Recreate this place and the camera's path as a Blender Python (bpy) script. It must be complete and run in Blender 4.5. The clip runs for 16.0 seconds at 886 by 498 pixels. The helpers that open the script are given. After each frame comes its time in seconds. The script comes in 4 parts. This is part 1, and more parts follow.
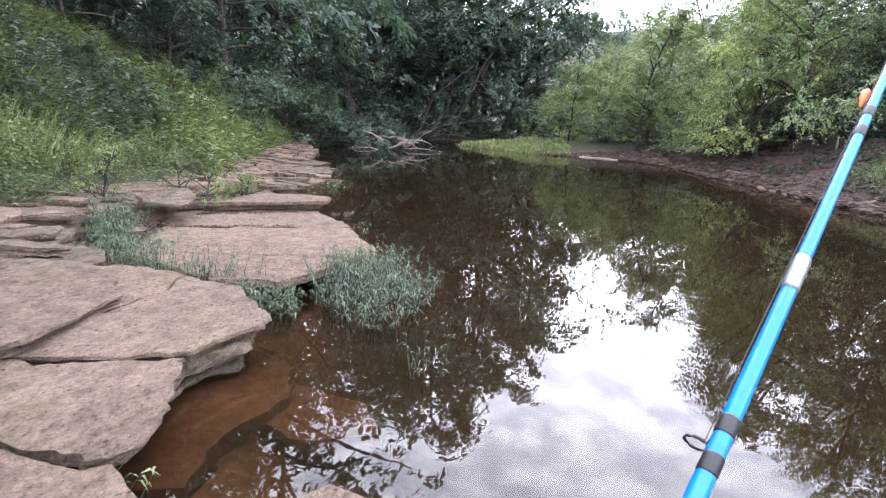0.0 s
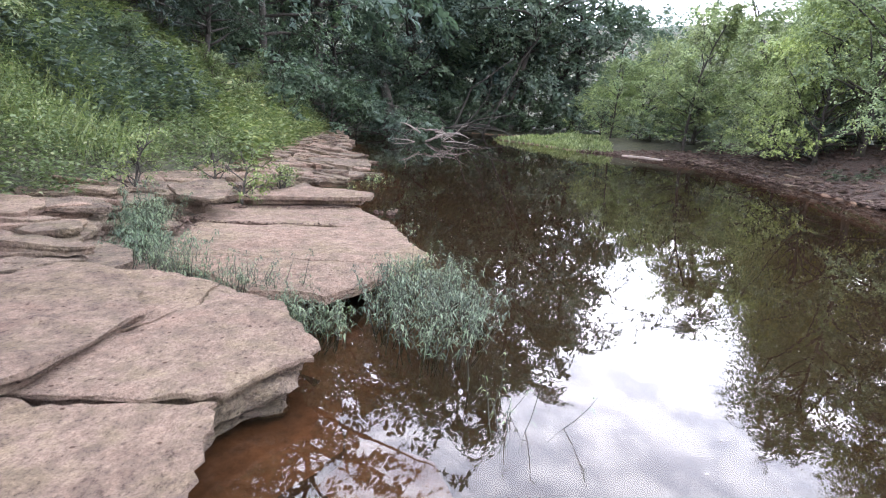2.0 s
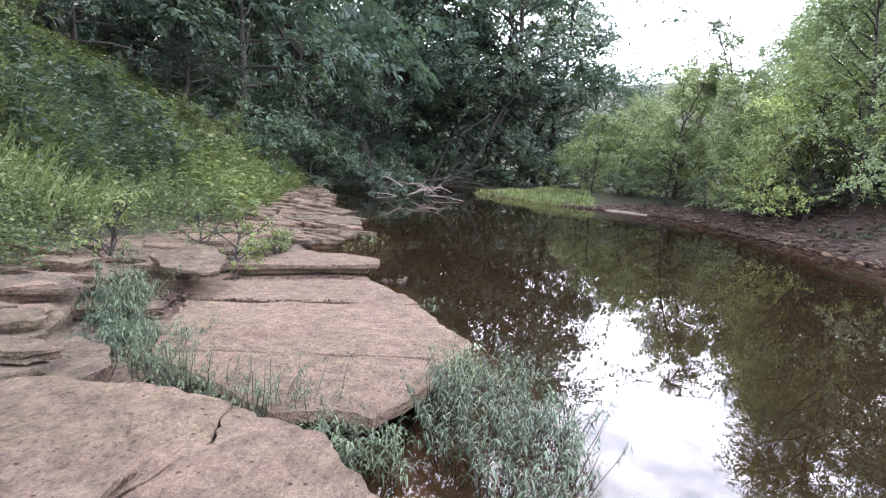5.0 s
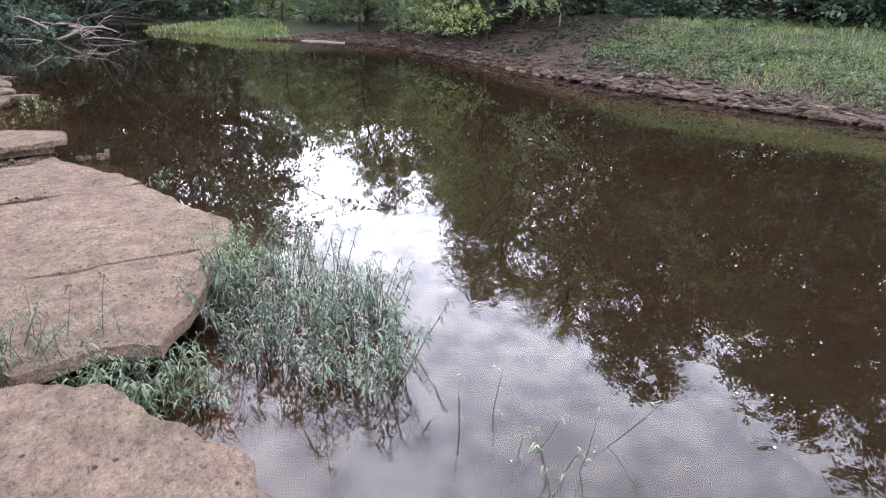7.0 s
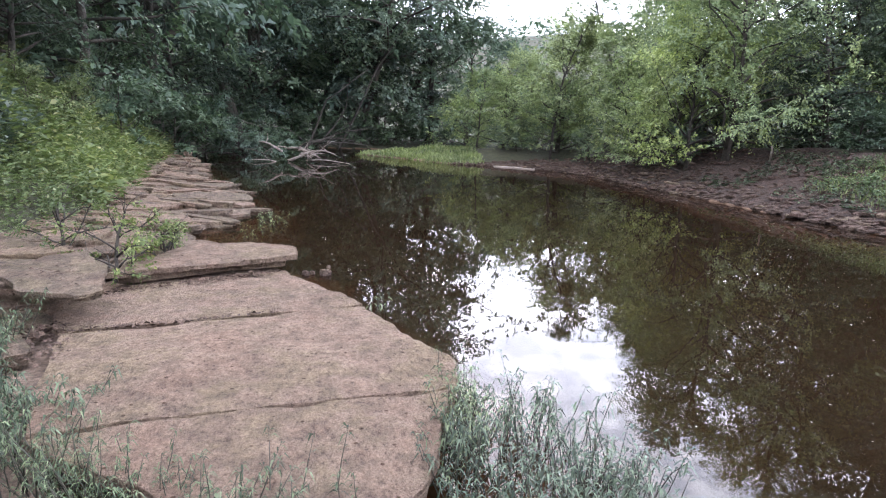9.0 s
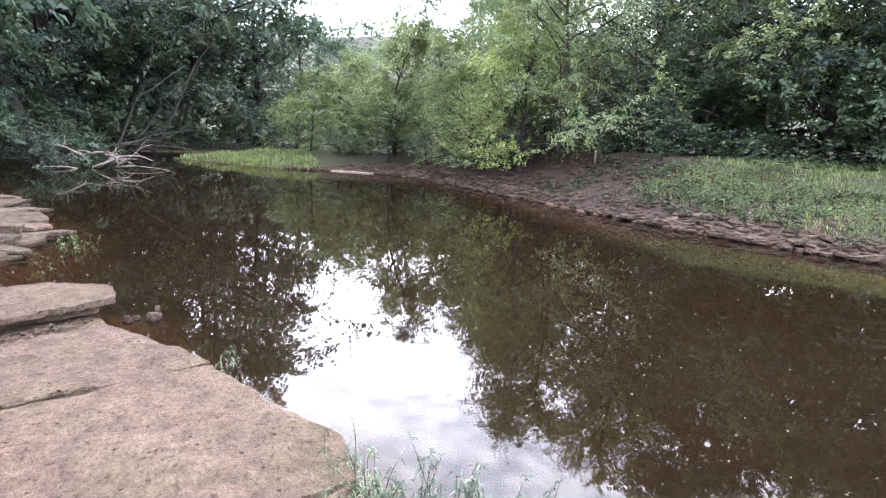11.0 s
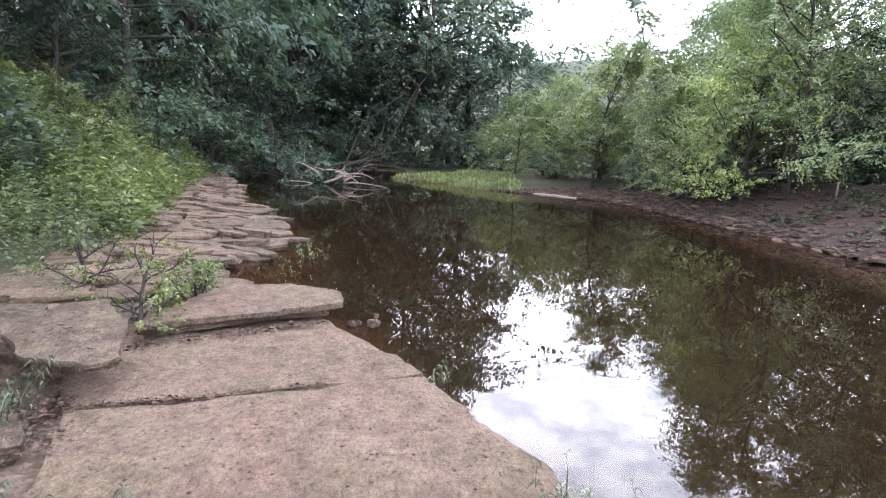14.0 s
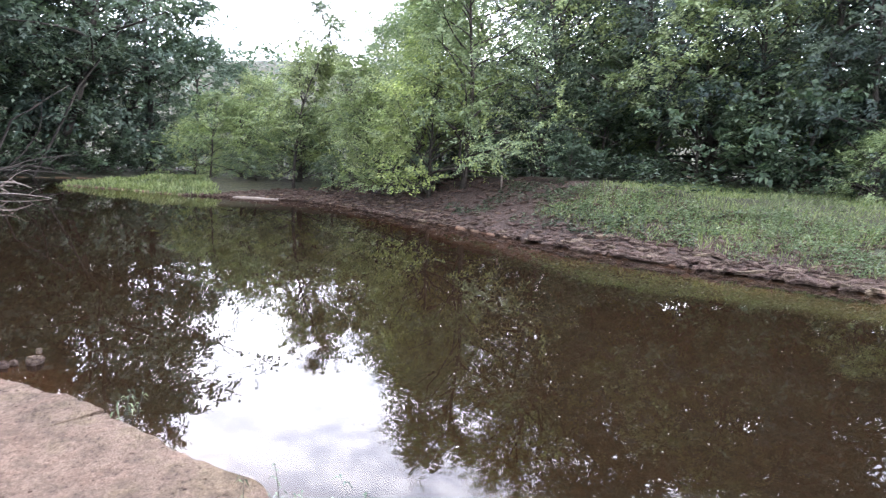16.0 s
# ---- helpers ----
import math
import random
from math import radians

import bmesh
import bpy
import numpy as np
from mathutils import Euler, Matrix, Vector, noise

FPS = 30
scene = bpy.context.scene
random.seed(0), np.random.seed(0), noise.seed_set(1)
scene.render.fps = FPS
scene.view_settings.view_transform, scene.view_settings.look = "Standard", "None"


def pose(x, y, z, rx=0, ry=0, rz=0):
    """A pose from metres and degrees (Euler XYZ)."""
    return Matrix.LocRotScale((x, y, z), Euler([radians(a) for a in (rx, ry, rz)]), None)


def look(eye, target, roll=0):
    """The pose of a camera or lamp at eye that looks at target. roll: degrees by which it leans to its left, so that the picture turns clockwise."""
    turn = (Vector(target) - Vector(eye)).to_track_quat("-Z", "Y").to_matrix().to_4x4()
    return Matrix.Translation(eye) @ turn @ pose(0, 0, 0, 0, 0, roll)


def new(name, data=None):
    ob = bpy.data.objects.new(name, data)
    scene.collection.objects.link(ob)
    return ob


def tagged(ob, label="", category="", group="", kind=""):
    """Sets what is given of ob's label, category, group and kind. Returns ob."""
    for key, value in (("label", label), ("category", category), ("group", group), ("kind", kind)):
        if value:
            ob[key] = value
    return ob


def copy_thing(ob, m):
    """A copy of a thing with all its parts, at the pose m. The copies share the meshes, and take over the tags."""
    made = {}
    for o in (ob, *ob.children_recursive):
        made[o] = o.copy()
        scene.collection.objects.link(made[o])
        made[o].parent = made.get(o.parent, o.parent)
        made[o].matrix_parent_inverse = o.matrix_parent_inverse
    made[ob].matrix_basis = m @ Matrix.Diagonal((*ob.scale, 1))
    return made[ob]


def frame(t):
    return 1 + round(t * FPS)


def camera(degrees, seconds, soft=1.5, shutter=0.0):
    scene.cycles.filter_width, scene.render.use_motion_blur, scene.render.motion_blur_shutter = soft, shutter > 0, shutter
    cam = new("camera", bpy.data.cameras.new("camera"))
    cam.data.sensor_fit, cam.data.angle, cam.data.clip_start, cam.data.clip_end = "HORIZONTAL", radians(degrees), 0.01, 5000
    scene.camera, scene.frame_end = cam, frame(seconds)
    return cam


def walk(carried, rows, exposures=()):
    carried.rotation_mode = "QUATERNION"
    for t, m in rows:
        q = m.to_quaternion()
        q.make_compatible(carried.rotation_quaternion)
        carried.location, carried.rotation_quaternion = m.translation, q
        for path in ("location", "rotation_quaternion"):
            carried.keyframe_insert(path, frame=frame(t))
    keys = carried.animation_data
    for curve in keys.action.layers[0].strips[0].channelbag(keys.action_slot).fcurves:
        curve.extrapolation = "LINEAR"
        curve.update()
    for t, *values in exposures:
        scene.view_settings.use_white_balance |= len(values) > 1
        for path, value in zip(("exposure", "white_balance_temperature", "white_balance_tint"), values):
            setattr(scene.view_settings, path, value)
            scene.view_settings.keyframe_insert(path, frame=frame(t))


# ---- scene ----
cam = camera(71.8, 16.0, soft=1.1, shutter=0.2)
PATH = [
    (0, (0.709, -0.393, 1.631), (0.561, 1.558, 1.219), 2.6),
    (0.5, (0.611, -0.245, 1.635), (0.517, 1.723, 1.292), 4.2),
    (1, (0.457, -0.091, 1.618), (0.351, 1.868, 1.226), 3.6),
    (1.5, (0.38, 0.139, 1.612), (0.177, 2.083, 1.188), 2.6),
    (2, (0.303, 0.337, 1.61), (0.067, 2.274, 1.171), 4.1),
    (2.5, (0.153, 0.517, 1.632), (0.05, 2.477, 1.246), 3.6),
    (3, (0.009, 0.68, 1.602), (-0.016, 2.641, 1.209), 3.4),
    (3.5, (-0.055, 0.817, 1.624), (-0.161, 2.794, 1.34), 2.9),
    (3.7, (-0.078, 0.898, 1.629), (-0.2, 2.881, 1.392), 3.2),
    (5.8, (-0.727, 1.477, 1.691), (-0.855, 3.439, 1.325), 5.1),
    (6, (-0.758, 1.529, 1.709), (-0.825, 3.481, 1.278), 4.6),
    (6.5, (-0.838, 1.635, 1.726), (-0.536, 3.579, 1.365), 3.3),
    (7, (-0.871, 1.763, 1.698), (-0.115, 3.464, 0.967), 2.0),
    (7.5, (-0.961, 1.901, 1.703), (-0.361, 3.694, 1.053), 2.0),
    (8, (-0.992, 2.047, 1.732), (-0.598, 3.946, 1.241), 1.8),
    (8.5, (-1.079, 2.185, 1.734), (-0.844, 4.107, 1.233), 4.0),
    (9, (-1.206, 2.377, 1.726), (-0.953, 4.324, 1.345), 2.5),
    (9.5, (-1.222, 2.589, 1.713), (-0.65, 4.45, 1.253), 4.2),
    (9.7, (-1.18, 2.711, 1.735), (-0.376, 4.501, 1.349), 3.1),
    (11.8, (-1.428, 3.323, 1.839), (-0.766, 5.182, 1.513), 2.2),
    (12, (-1.426, 3.334, 1.836), (-0.827, 5.218, 1.536), 2.1),
    (12.5, (-1.437, 3.349, 1.832), (-1.009, 5.278, 1.526), 3.0),
    (13, (-1.464, 3.346, 1.836), (-1.154, 5.298, 1.531), 3.3),
    (13.5, (-1.484, 3.337, 1.835), (-1.283, 5.303, 1.527), 3.8),
    (14, (-1.496, 3.334, 1.834), (-1.336, 5.302, 1.517), 3.8),
    (14.5, (-1.478, 3.32, 1.825), (-1.184, 5.277, 1.537), 4.2),
    (15, (-1.47, 3.286, 1.826), (-0.903, 5.184, 1.545), 4.2),
    (15.5, (-1.433, 3.311, 1.822), (-0.589, 5.093, 1.485), 3.7),
    (16, (-1.378, 3.407, 1.808), (-0.338, 5.096, 1.548), 2.7),
]
walk(cam, [(t, look(eye, target, roll)) for t, eye, target, roll in PATH], [(t, e, 5900, 18) for t, e in (
    (0.0, 1.71), (3.5, 1.81), (6.0, 1.64), (8.0, 1.54), (9.5, 1.5), (11.8, 2.06), (12.5, 1.91), (13.5, 1.7), (15.5, 1.62), (16.0, 1.84))])
# ---- world, sun ----
SUN_EL, SUN_AZ = 27.0, 10.0  # degrees above the horizon, degrees clockwise from +y
world = bpy.data.worlds.new("overcast_sky")
scene.world = world
world.use_nodes = True
wn, wl = world.node_tree.nodes, world.node_tree.links
wn.clear()
sky = wn.new("ShaderNodeTexSky")
sky.sky_type, sky.sun_disc = "NISHITA", False
sky.sun_elevation, sky.sun_rotation = radians(SUN_EL), radians(SUN_AZ)
tc = wn.new("ShaderNodeTexCoord")
cloud = wn.new("ShaderNodeTexNoise")
cloud.inputs["Scale"].default_value, cloud.inputs["Detail"].default_value, cloud.inputs["Roughness"].default_value = 15.0, 8.0, 0.6
squash = wn.new("ShaderNodeMapping")
squash.inputs["Scale"].default_value = (1.0, 1.0, 2.2)
ramp = wn.new("ShaderNodeValToRGB")
ramp.color_ramp.elements[0].position, ramp.color_ramp.elements[1].position = 0.40, 0.60
ramp.color_ramp.elements[0].color, ramp.color_ramp.elements[1].color = (13.0, 13.8, 15.4, 1), (24.5, 24.6, 24.8, 1)
mixc = wn.new("ShaderNodeMix")
mixc.data_type = "RGBA"
mixc.inputs["Factor"].default_value = 0.88
bg, wout = wn.new("ShaderNodeBackground"), wn.new("ShaderNodeOutputWorld")
bg.inputs["Strength"].default_value = 0.1
# thin cloud glows towards the hidden sun
toward, glow, gain = wn.new("ShaderNodeVectorMath"), wn.new("ShaderNodeMath"), wn.new("ShaderNodeMath")
toward.operation, glow.operation, gain.operation = "DOT_PRODUCT", "POWER", "MULTIPLY_ADD"
glow.inputs[1].default_value = 5.0
gain.inputs[1].default_value, gain.inputs[2].default_value = 0.45, 1.0
_e, _a = radians(SUN_EL), radians(SUN_AZ)
toward.inputs[1].default_value = (math.sin(_a) * math.cos(_e), math.cos(_a) * math.cos(_e), math.sin(_e))
pos_only = wn.new("ShaderNodeMath")
pos_only.operation = "MAXIMUM"
pos_only.inputs[1].default_value = 0.0
bright = wn.new("ShaderNodeVectorMath")
bright.operation = "SCALE"
wl.new(tc.outputs["Generated"], toward.inputs[0])
wl.new(toward.outputs["Value"], pos_only.inputs[0])
wl.new(pos_only.outputs[0], glow.inputs[0])
wl.new(glow.outputs[0], gain.inputs[0])
wl.new(gain.outputs[0], bright.inputs["Scale"])
wl.new(tc.outputs["Generated"], squash.inputs["Vector"])
wl.new(squash.outputs["Vector"], cloud.inputs["Vector"])
wl.new(cloud.outputs["Fac"], ramp.inputs["Fac"])
wl.new(ramp.outputs["Color"], mixc.inputs["B"])
wl.new(sky.outputs["Color"], mixc.inputs["A"])
wl.new(mixc.outputs["Result"], bright.inputs[0])
wl.new(bright.outputs["Vector"], bg.inputs["Color"])
wl.new(bg.outputs["Background"], wout.inputs["Surface"])

sun_data = bpy.data.lights.new("sun", "SUN")
sun_data.energy, sun_data.angle, sun_data.color = 0.5, radians(100), (1.0, 0.96, 0.9)
sun = new("sun", sun_data)
_e, _a = radians(SUN_EL), radians(SUN_AZ)
_s = Vector((math.sin(_a) * math.cos(_e), math.cos(_a) * math.cos(_e), math.sin(_e)))
sun.matrix_world = look(_s * 80, (0, 0, 0))


# ---- materials ----
def material(name):
    m = bpy.data.materials.new(name)
    m.use_nodes = True
    n = m.node_tree.nodes
    return m, n, m.node_tree.links, n["Principled BSDF"]


def noise_tex(n, l, scale, detail=6.0, rough=0.6, vec=None, stretch=None):
    t = n.new("ShaderNodeTexNoise")
    t.inputs["Scale"].default_value, t.inputs["Detail"].default_value, t.inputs["Roughness"].default_value = scale, detail, rough
    if vec is None:
        vec = n.new("ShaderNodeTexCoord").outputs["Object"]
    if stretch:
        mp = n.new("ShaderNodeMapping")
        mp.inputs["Scale"].default_value = stretch
        l.new(vec, mp.inputs["Vector"])
        vec = mp.outputs["Vector"]
    l.new(vec, t.inputs["Vector"])
    return t.outputs["Fac"]


def ramped(n, l, fac, stops):
    r = n.new("ShaderNodeValToRGB")
    e = r.color_ramp.elements
    while len(e) < len(stops):
        e.new(0.5)
    for k, (pos, col) in enumerate(stops):
        e[k].position, e[k].color = pos, (*col, 1)
    l.new(fac, r.inputs["Fac"])
    return r.outputs["Color"]


def blend(n, l, fac, a, b, how="MIX"):
    x = n.new("ShaderNodeMix")
    x.data_type, x.blend_type = "RGBA", how
    for key, v in (("Factor", fac), ("A", a), ("B", b)):
        if isinstance(v, (int, float)):
            x.inputs[key].default_value = v
        elif isinstance(v, tuple):
            x.inputs[key].default_value = (*v, 1)
        else:
            l.new(v, x.inputs[key])
    return x.outputs["Result"]


def bump(n, l, p, fac, strength, dist):
    b = n.new("ShaderNodeBump")
    b.inputs["Strength"].default_value, b.inputs["Distance"].default_value = strength, dist
    l.new(fac, b.inputs["Height"])
    l.new(b.outputs["Normal"], p.inputs["Normal"])


def rock_material(name, light, mid, dark, rough=0.88):
    """Sandstone: broad stains, a chipped, crumbling face with its light and dark in the colour, fine grain and
    scattered pits.
    """
    m, n, l, p = material(name)
    pos = n.new("ShaderNodeNewGeometry").outputs["Position"]
    big = noise_tex(n, l, 0.9, 5, 0.6, pos)
    mottle = noise_tex(n, l, 7.0, 8, 0.7, pos, (1.15, 0.85, 1.6))
    crumb = noise_tex(n, l, 30.0, 6, 0.7, pos, (1.3, 0.75, 1.2))
    grain = noise_tex(n, l, 85.0, 4, 0.7, pos)
    c = blend(n, l, 0.55, ramped(n, l, big, [(0.34, tuple(0.84 * v for v in mid)), (0.5, mid), (0.66, light)]),
              ramped(n, l, mottle, [(0.36, tuple(0.62 * v for v in mid)), (0.47, mid), (0.56, light), (0.68, tuple(1.15 * v for v in light))]))
    hue = noise_tex(n, l, 2.1, 6, 0.65, pos)
    c = blend(n, l, 0.6, c, ramped(n, l, hue, [(0.36, (1.08, 0.97, 0.95)), (0.5, (1.0, 1.0, 1.0)), (0.6, (0.98, 1.04, 0.86)), (0.7, (0.76, 0.77, 0.74))]), "MULTIPLY")
    # chipped relief's lit and dark sides painted as contrast, on top of the bump
    c = blend(n, l, 0.85, c, ramped(n, l, crumb, [(0.35, (0.4, 0.37, 0.36)), (0.43, (0.86, 0.85, 0.85)), (0.53, (1.02, 1.02, 1.01)), (0.64, (1.26, 1.25, 1.22))]), "MULTIPLY")
    c = blend(n, l, 0.8, c, ramped(n, l, grain, [(0.36, (0.62, 0.6, 0.58)), (0.46, (0.95, 0.95, 0.95)), (0.54, (1.03, 1.03, 1.02)), (0.64, (1.2, 1.19, 1.17))]), "MULTIPLY")
    pits = n.new("ShaderNodeTexVoronoi")
    pits.inputs["Scale"].default_value = 9.0
    l.new(pos, pits.inputs["Vector"])
    c = blend(n, l, 0.9, c, ramped(n, l, pits.outputs["Distance"], [(0.0, tuple(v / max(mid) for v in dark)), (0.07, tuple(v / max(mid) for v in dark)), (0.13, (1, 1, 1))]), "MULTIPLY")
    tone = n.new("ShaderNodeObjectInfo").outputs["Random"]
    c = blend(n, l, 0.5, c, ramped(n, l, tone, [(0.0, (0.72, 0.71, 0.72)), (1.0, (1.14, 1.1, 1.06))]), "MULTIPLY")
    l.new(c, p.inputs["Base Color"])
    p.inputs["Roughness"].default_value = rough
    p.inputs["Specular IOR Level"].default_value = 0.25
    total = crumb
    for other, share in ((mottle, 1.2), (grain, 0.3)):
        add = n.new("ShaderNodeMath")
        add.operation = "MULTIPLY_ADD"
        add.inputs[1].default_value = share
        l.new(other, add.inputs[0])
        l.new(total, add.inputs[2])
        total = add.outputs[0]
    bump(n, l, p, total, 1.0, 0.075)
    return m


def leaf_material(name, stops, trans=0.35, rough=0.5, patch=(0.75, 1.2)):
    """Leaves: each leaf takes its own tone, and broad patches of the plant differ."""
    m, n, l, p = material(name)
    geo = n.new("ShaderNodeNewGeometry")
    c = ramped(n, l, geo.outputs["Random Per Island"], stops)
    broad = noise_tex(n, l, 0.45, 3, 0.6, geo.outputs["Position"])
    lo, hi = patch
    c = blend(n, l, 1.0, c, ramped(n, l, broad, [(0.3, (lo, lo, lo * 1.05)), (0.7, (hi, hi, hi * 0.85))]), "MULTIPLY")
    tone = n.new("ShaderNodeObjectInfo").outputs["Random"]
    c = blend(n, l, 1.0, c, ramped(n, l, tone, [(0.0, (0.66, 0.74, 0.86)), (0.5, (1.0, 1.0, 1.0)), (1.0, (1.22, 1.2, 1.04))]), "MULTIPLY")
    l.new(c, p.inputs["Base Color"])
    p.inputs["Roughness"].default_value = rough
    p.inputs["Specular IOR Level"].default_value = 0.3
    t = n.new("ShaderNodeBsdfTranslucent")
    l.new(blend(n, l, 1.0, c, (1.15, 1.2, 0.8), "MULTIPLY"), t.inputs["Color"])
    mx = n.new("ShaderNodeMixShader")
    mx.inputs["Fac"].default_value = trans
    l.new(p.outputs["BSDF"], mx.inputs[1])
    l.new(t.outputs["BSDF"], mx.inputs[2])
    l.new(mx.outputs["Shader"], n["Material Output"].inputs["Surface"])
    return m


def soil_material(name, a, b, c3, scale, rough=0.9, depth=0.05):
    m, n, l, p = material(name)
    pos = n.new("ShaderNodeNewGeometry").outputs["Position"]
    fine, wide = noise_tex(n, l, scale, 8, 0.7, pos), noise_tex(n, l, scale * 0.08, 4, 0.6, pos)
    c = ramped(n, l, fine, [(0.32, a), (0.5, b), (0.68, c3)])
    c = blend(n, l, 0.7, c, ramped(n, l, wide, [(0.35, (0.65, 0.65, 0.65)), (0.65, (1.2, 1.18, 1.12))]), "MULTIPLY")
    l.new(c, p.inputs["Base Color"])
    p.inputs["Roughness"].default_value = rough
    bump(n, l, p, fine, 0.8, depth)
    return m


def plain(name, col, rough=0.5, metal=0.0, vary=0.12, scale=40.0):
    m, n, l, p = material(name)
    f = noise_tex(n, l, scale, 4, 0.6)
    lo, hi = tuple(v * (1 - vary) for v in col), tuple(v * (1 + vary) for v in col)
    l.new(ramped(n, l, f, [(0.3, lo), (0.7, hi)]), p.inputs["Base Color"])
    p.inputs["Roughness"].default_value, p.inputs["Metallic"].default_value = rough, metal
    return m


ROCK = rock_material("sandstone", (0.350, 0.259, 0.196), (0.236, 0.172, 0.130), (0.060, 0.043, 0.032))
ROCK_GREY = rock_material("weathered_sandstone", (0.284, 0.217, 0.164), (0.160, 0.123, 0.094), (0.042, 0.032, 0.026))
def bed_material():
    """Pale sandy gravel, painted darker with depth for the light lost in the water."""
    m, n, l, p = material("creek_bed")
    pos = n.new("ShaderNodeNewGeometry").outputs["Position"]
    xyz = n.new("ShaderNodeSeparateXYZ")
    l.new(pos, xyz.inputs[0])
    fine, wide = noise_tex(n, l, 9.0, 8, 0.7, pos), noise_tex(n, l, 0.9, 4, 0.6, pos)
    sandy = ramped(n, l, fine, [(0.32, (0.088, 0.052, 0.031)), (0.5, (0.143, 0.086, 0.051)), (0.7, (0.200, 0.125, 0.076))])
    # the deep water's loss of light, mixed in as a darker bed colour
    dim_bed = ramped(n, l, fine, [(0.32, (0.012, 0.009, 0.005)), (0.7, (0.04, 0.028, 0.016))])
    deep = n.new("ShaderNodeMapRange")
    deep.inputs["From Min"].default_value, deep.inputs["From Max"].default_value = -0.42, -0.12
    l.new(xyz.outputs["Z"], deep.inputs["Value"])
    c = blend(n, l, deep.outputs["Result"], dim_bed, sandy)
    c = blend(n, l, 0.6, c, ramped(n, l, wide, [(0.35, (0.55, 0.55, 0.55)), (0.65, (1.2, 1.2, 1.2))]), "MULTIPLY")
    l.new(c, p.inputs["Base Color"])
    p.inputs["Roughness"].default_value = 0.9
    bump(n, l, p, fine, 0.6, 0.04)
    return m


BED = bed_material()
SOIL = soil_material("forest_soil", (0.015, 0.018, 0.008), (0.035, 0.035, 0.016), (0.06, 0.06, 0.025), 5.0)
MUD = soil_material("bank_mud", (0.015, 0.008, 0.006), (0.048, 0.028, 0.021), (0.105, 0.066, 0.051), 7.0, depth=0.16)
DIRT = soil_material("gully_dirt", (0.060, 0.042, 0.031), (0.150, 0.106, 0.079), (0.300, 0.218, 0.171), 16.0, depth=0.06)
SAND = plain("wet_sand", (0.5, 0.42, 0.36), 0.6)
BARK = soil_material("bark", (0.022, 0.018, 0.015), (0.05, 0.042, 0.035), (0.09, 0.078, 0.066), 9.0)
BARK_PALE = soil_material("driftwood", (0.16, 0.13, 0.11), (0.3, 0.25, 0.22), (0.42, 0.37, 0.33), 14.0)
LEAF_YELLOW = leaf_material("leaf_yellow_green", [(0.0, (0.118, 0.158, 0.085)), (0.5, (0.210, 0.262, 0.130)), (1.0, (0.315, 0.370, 0.195))], 0.33)
LEAF_MID = leaf_material("leaf_mid_green", [(0.0, (0.071, 0.104, 0.076)), (0.5, (0.124, 0.164, 0.124)), (1.0, (0.192, 0.239, 0.189))], 0.33)
# lightened and narrowed in tone: far haze put into the leaf colour
LEAF_DARK = leaf_material("leaf_blue_green_haze", [(0.0, (0.068, 0.101, 0.079)), (0.5, (0.100, 0.144, 0.115)), (1.0, (0.142, 0.192, 0.155))], 0.4, 0.6)
LEAF_CANOPY = leaf_material("leaf_canopy", [(0.0, (0.071, 0.099, 0.065)), (0.5, (0.131, 0.169, 0.110)), (1.0, (0.218, 0.261, 0.181))], 0.33)
LEAF_SLOPE = leaf_material("leaf_slope_green", [(0.0, (0.035, 0.061, 0.042)), (0.5, (0.072, 0.111, 0.075)), (1.0, (0.138, 0.185, 0.131))], 0.35)
# lighter copy of leaf_yellow_green, with the lit look put into its colour
LEAF_SUN = leaf_material("leaf_sunlit_green", [(0.0, (0.119, 0.162, 0.072)), (0.5, (0.228, 0.285, 0.125)), (1.0, (0.350, 0.410, 0.205))], 0.33)
LEAF_WEED = leaf_material("weed_leaf", [(0.0, (0.072, 0.099, 0.043)), (0.55, (0.117, 0.155, 0.070)), (0.9, (0.172, 0.206, 0.097)), (1.0, (0.270, 0.270, 0.151))])
# dark blue-green of the vines; on the right bank it paints under-canopy shade
LEAF_VINE_SHADE = leaf_material("vine_and_shade_leaf", [(0.0, (0.026, 0.042, 0.034)), (0.5, (0.050, 0.073, 0.058)), (1.0, (0.083, 0.109, 0.089))])
BLADE = leaf_material("grass_blade", [(0.0, (0.118, 0.158, 0.069)), (0.5, (0.180, 0.226, 0.109)), (1.0, (0.277, 0.309, 0.184))], 0.3)
REED = leaf_material("reed_leaf", [(0.0, (0.025, 0.038, 0.021)), (0.5, (0.078, 0.105, 0.059)), (1.0, (0.218, 0.257, 0.157))], 0.25)
REED_STEM = plain("reed_stem", (0.045, 0.042, 0.028), 0.7)


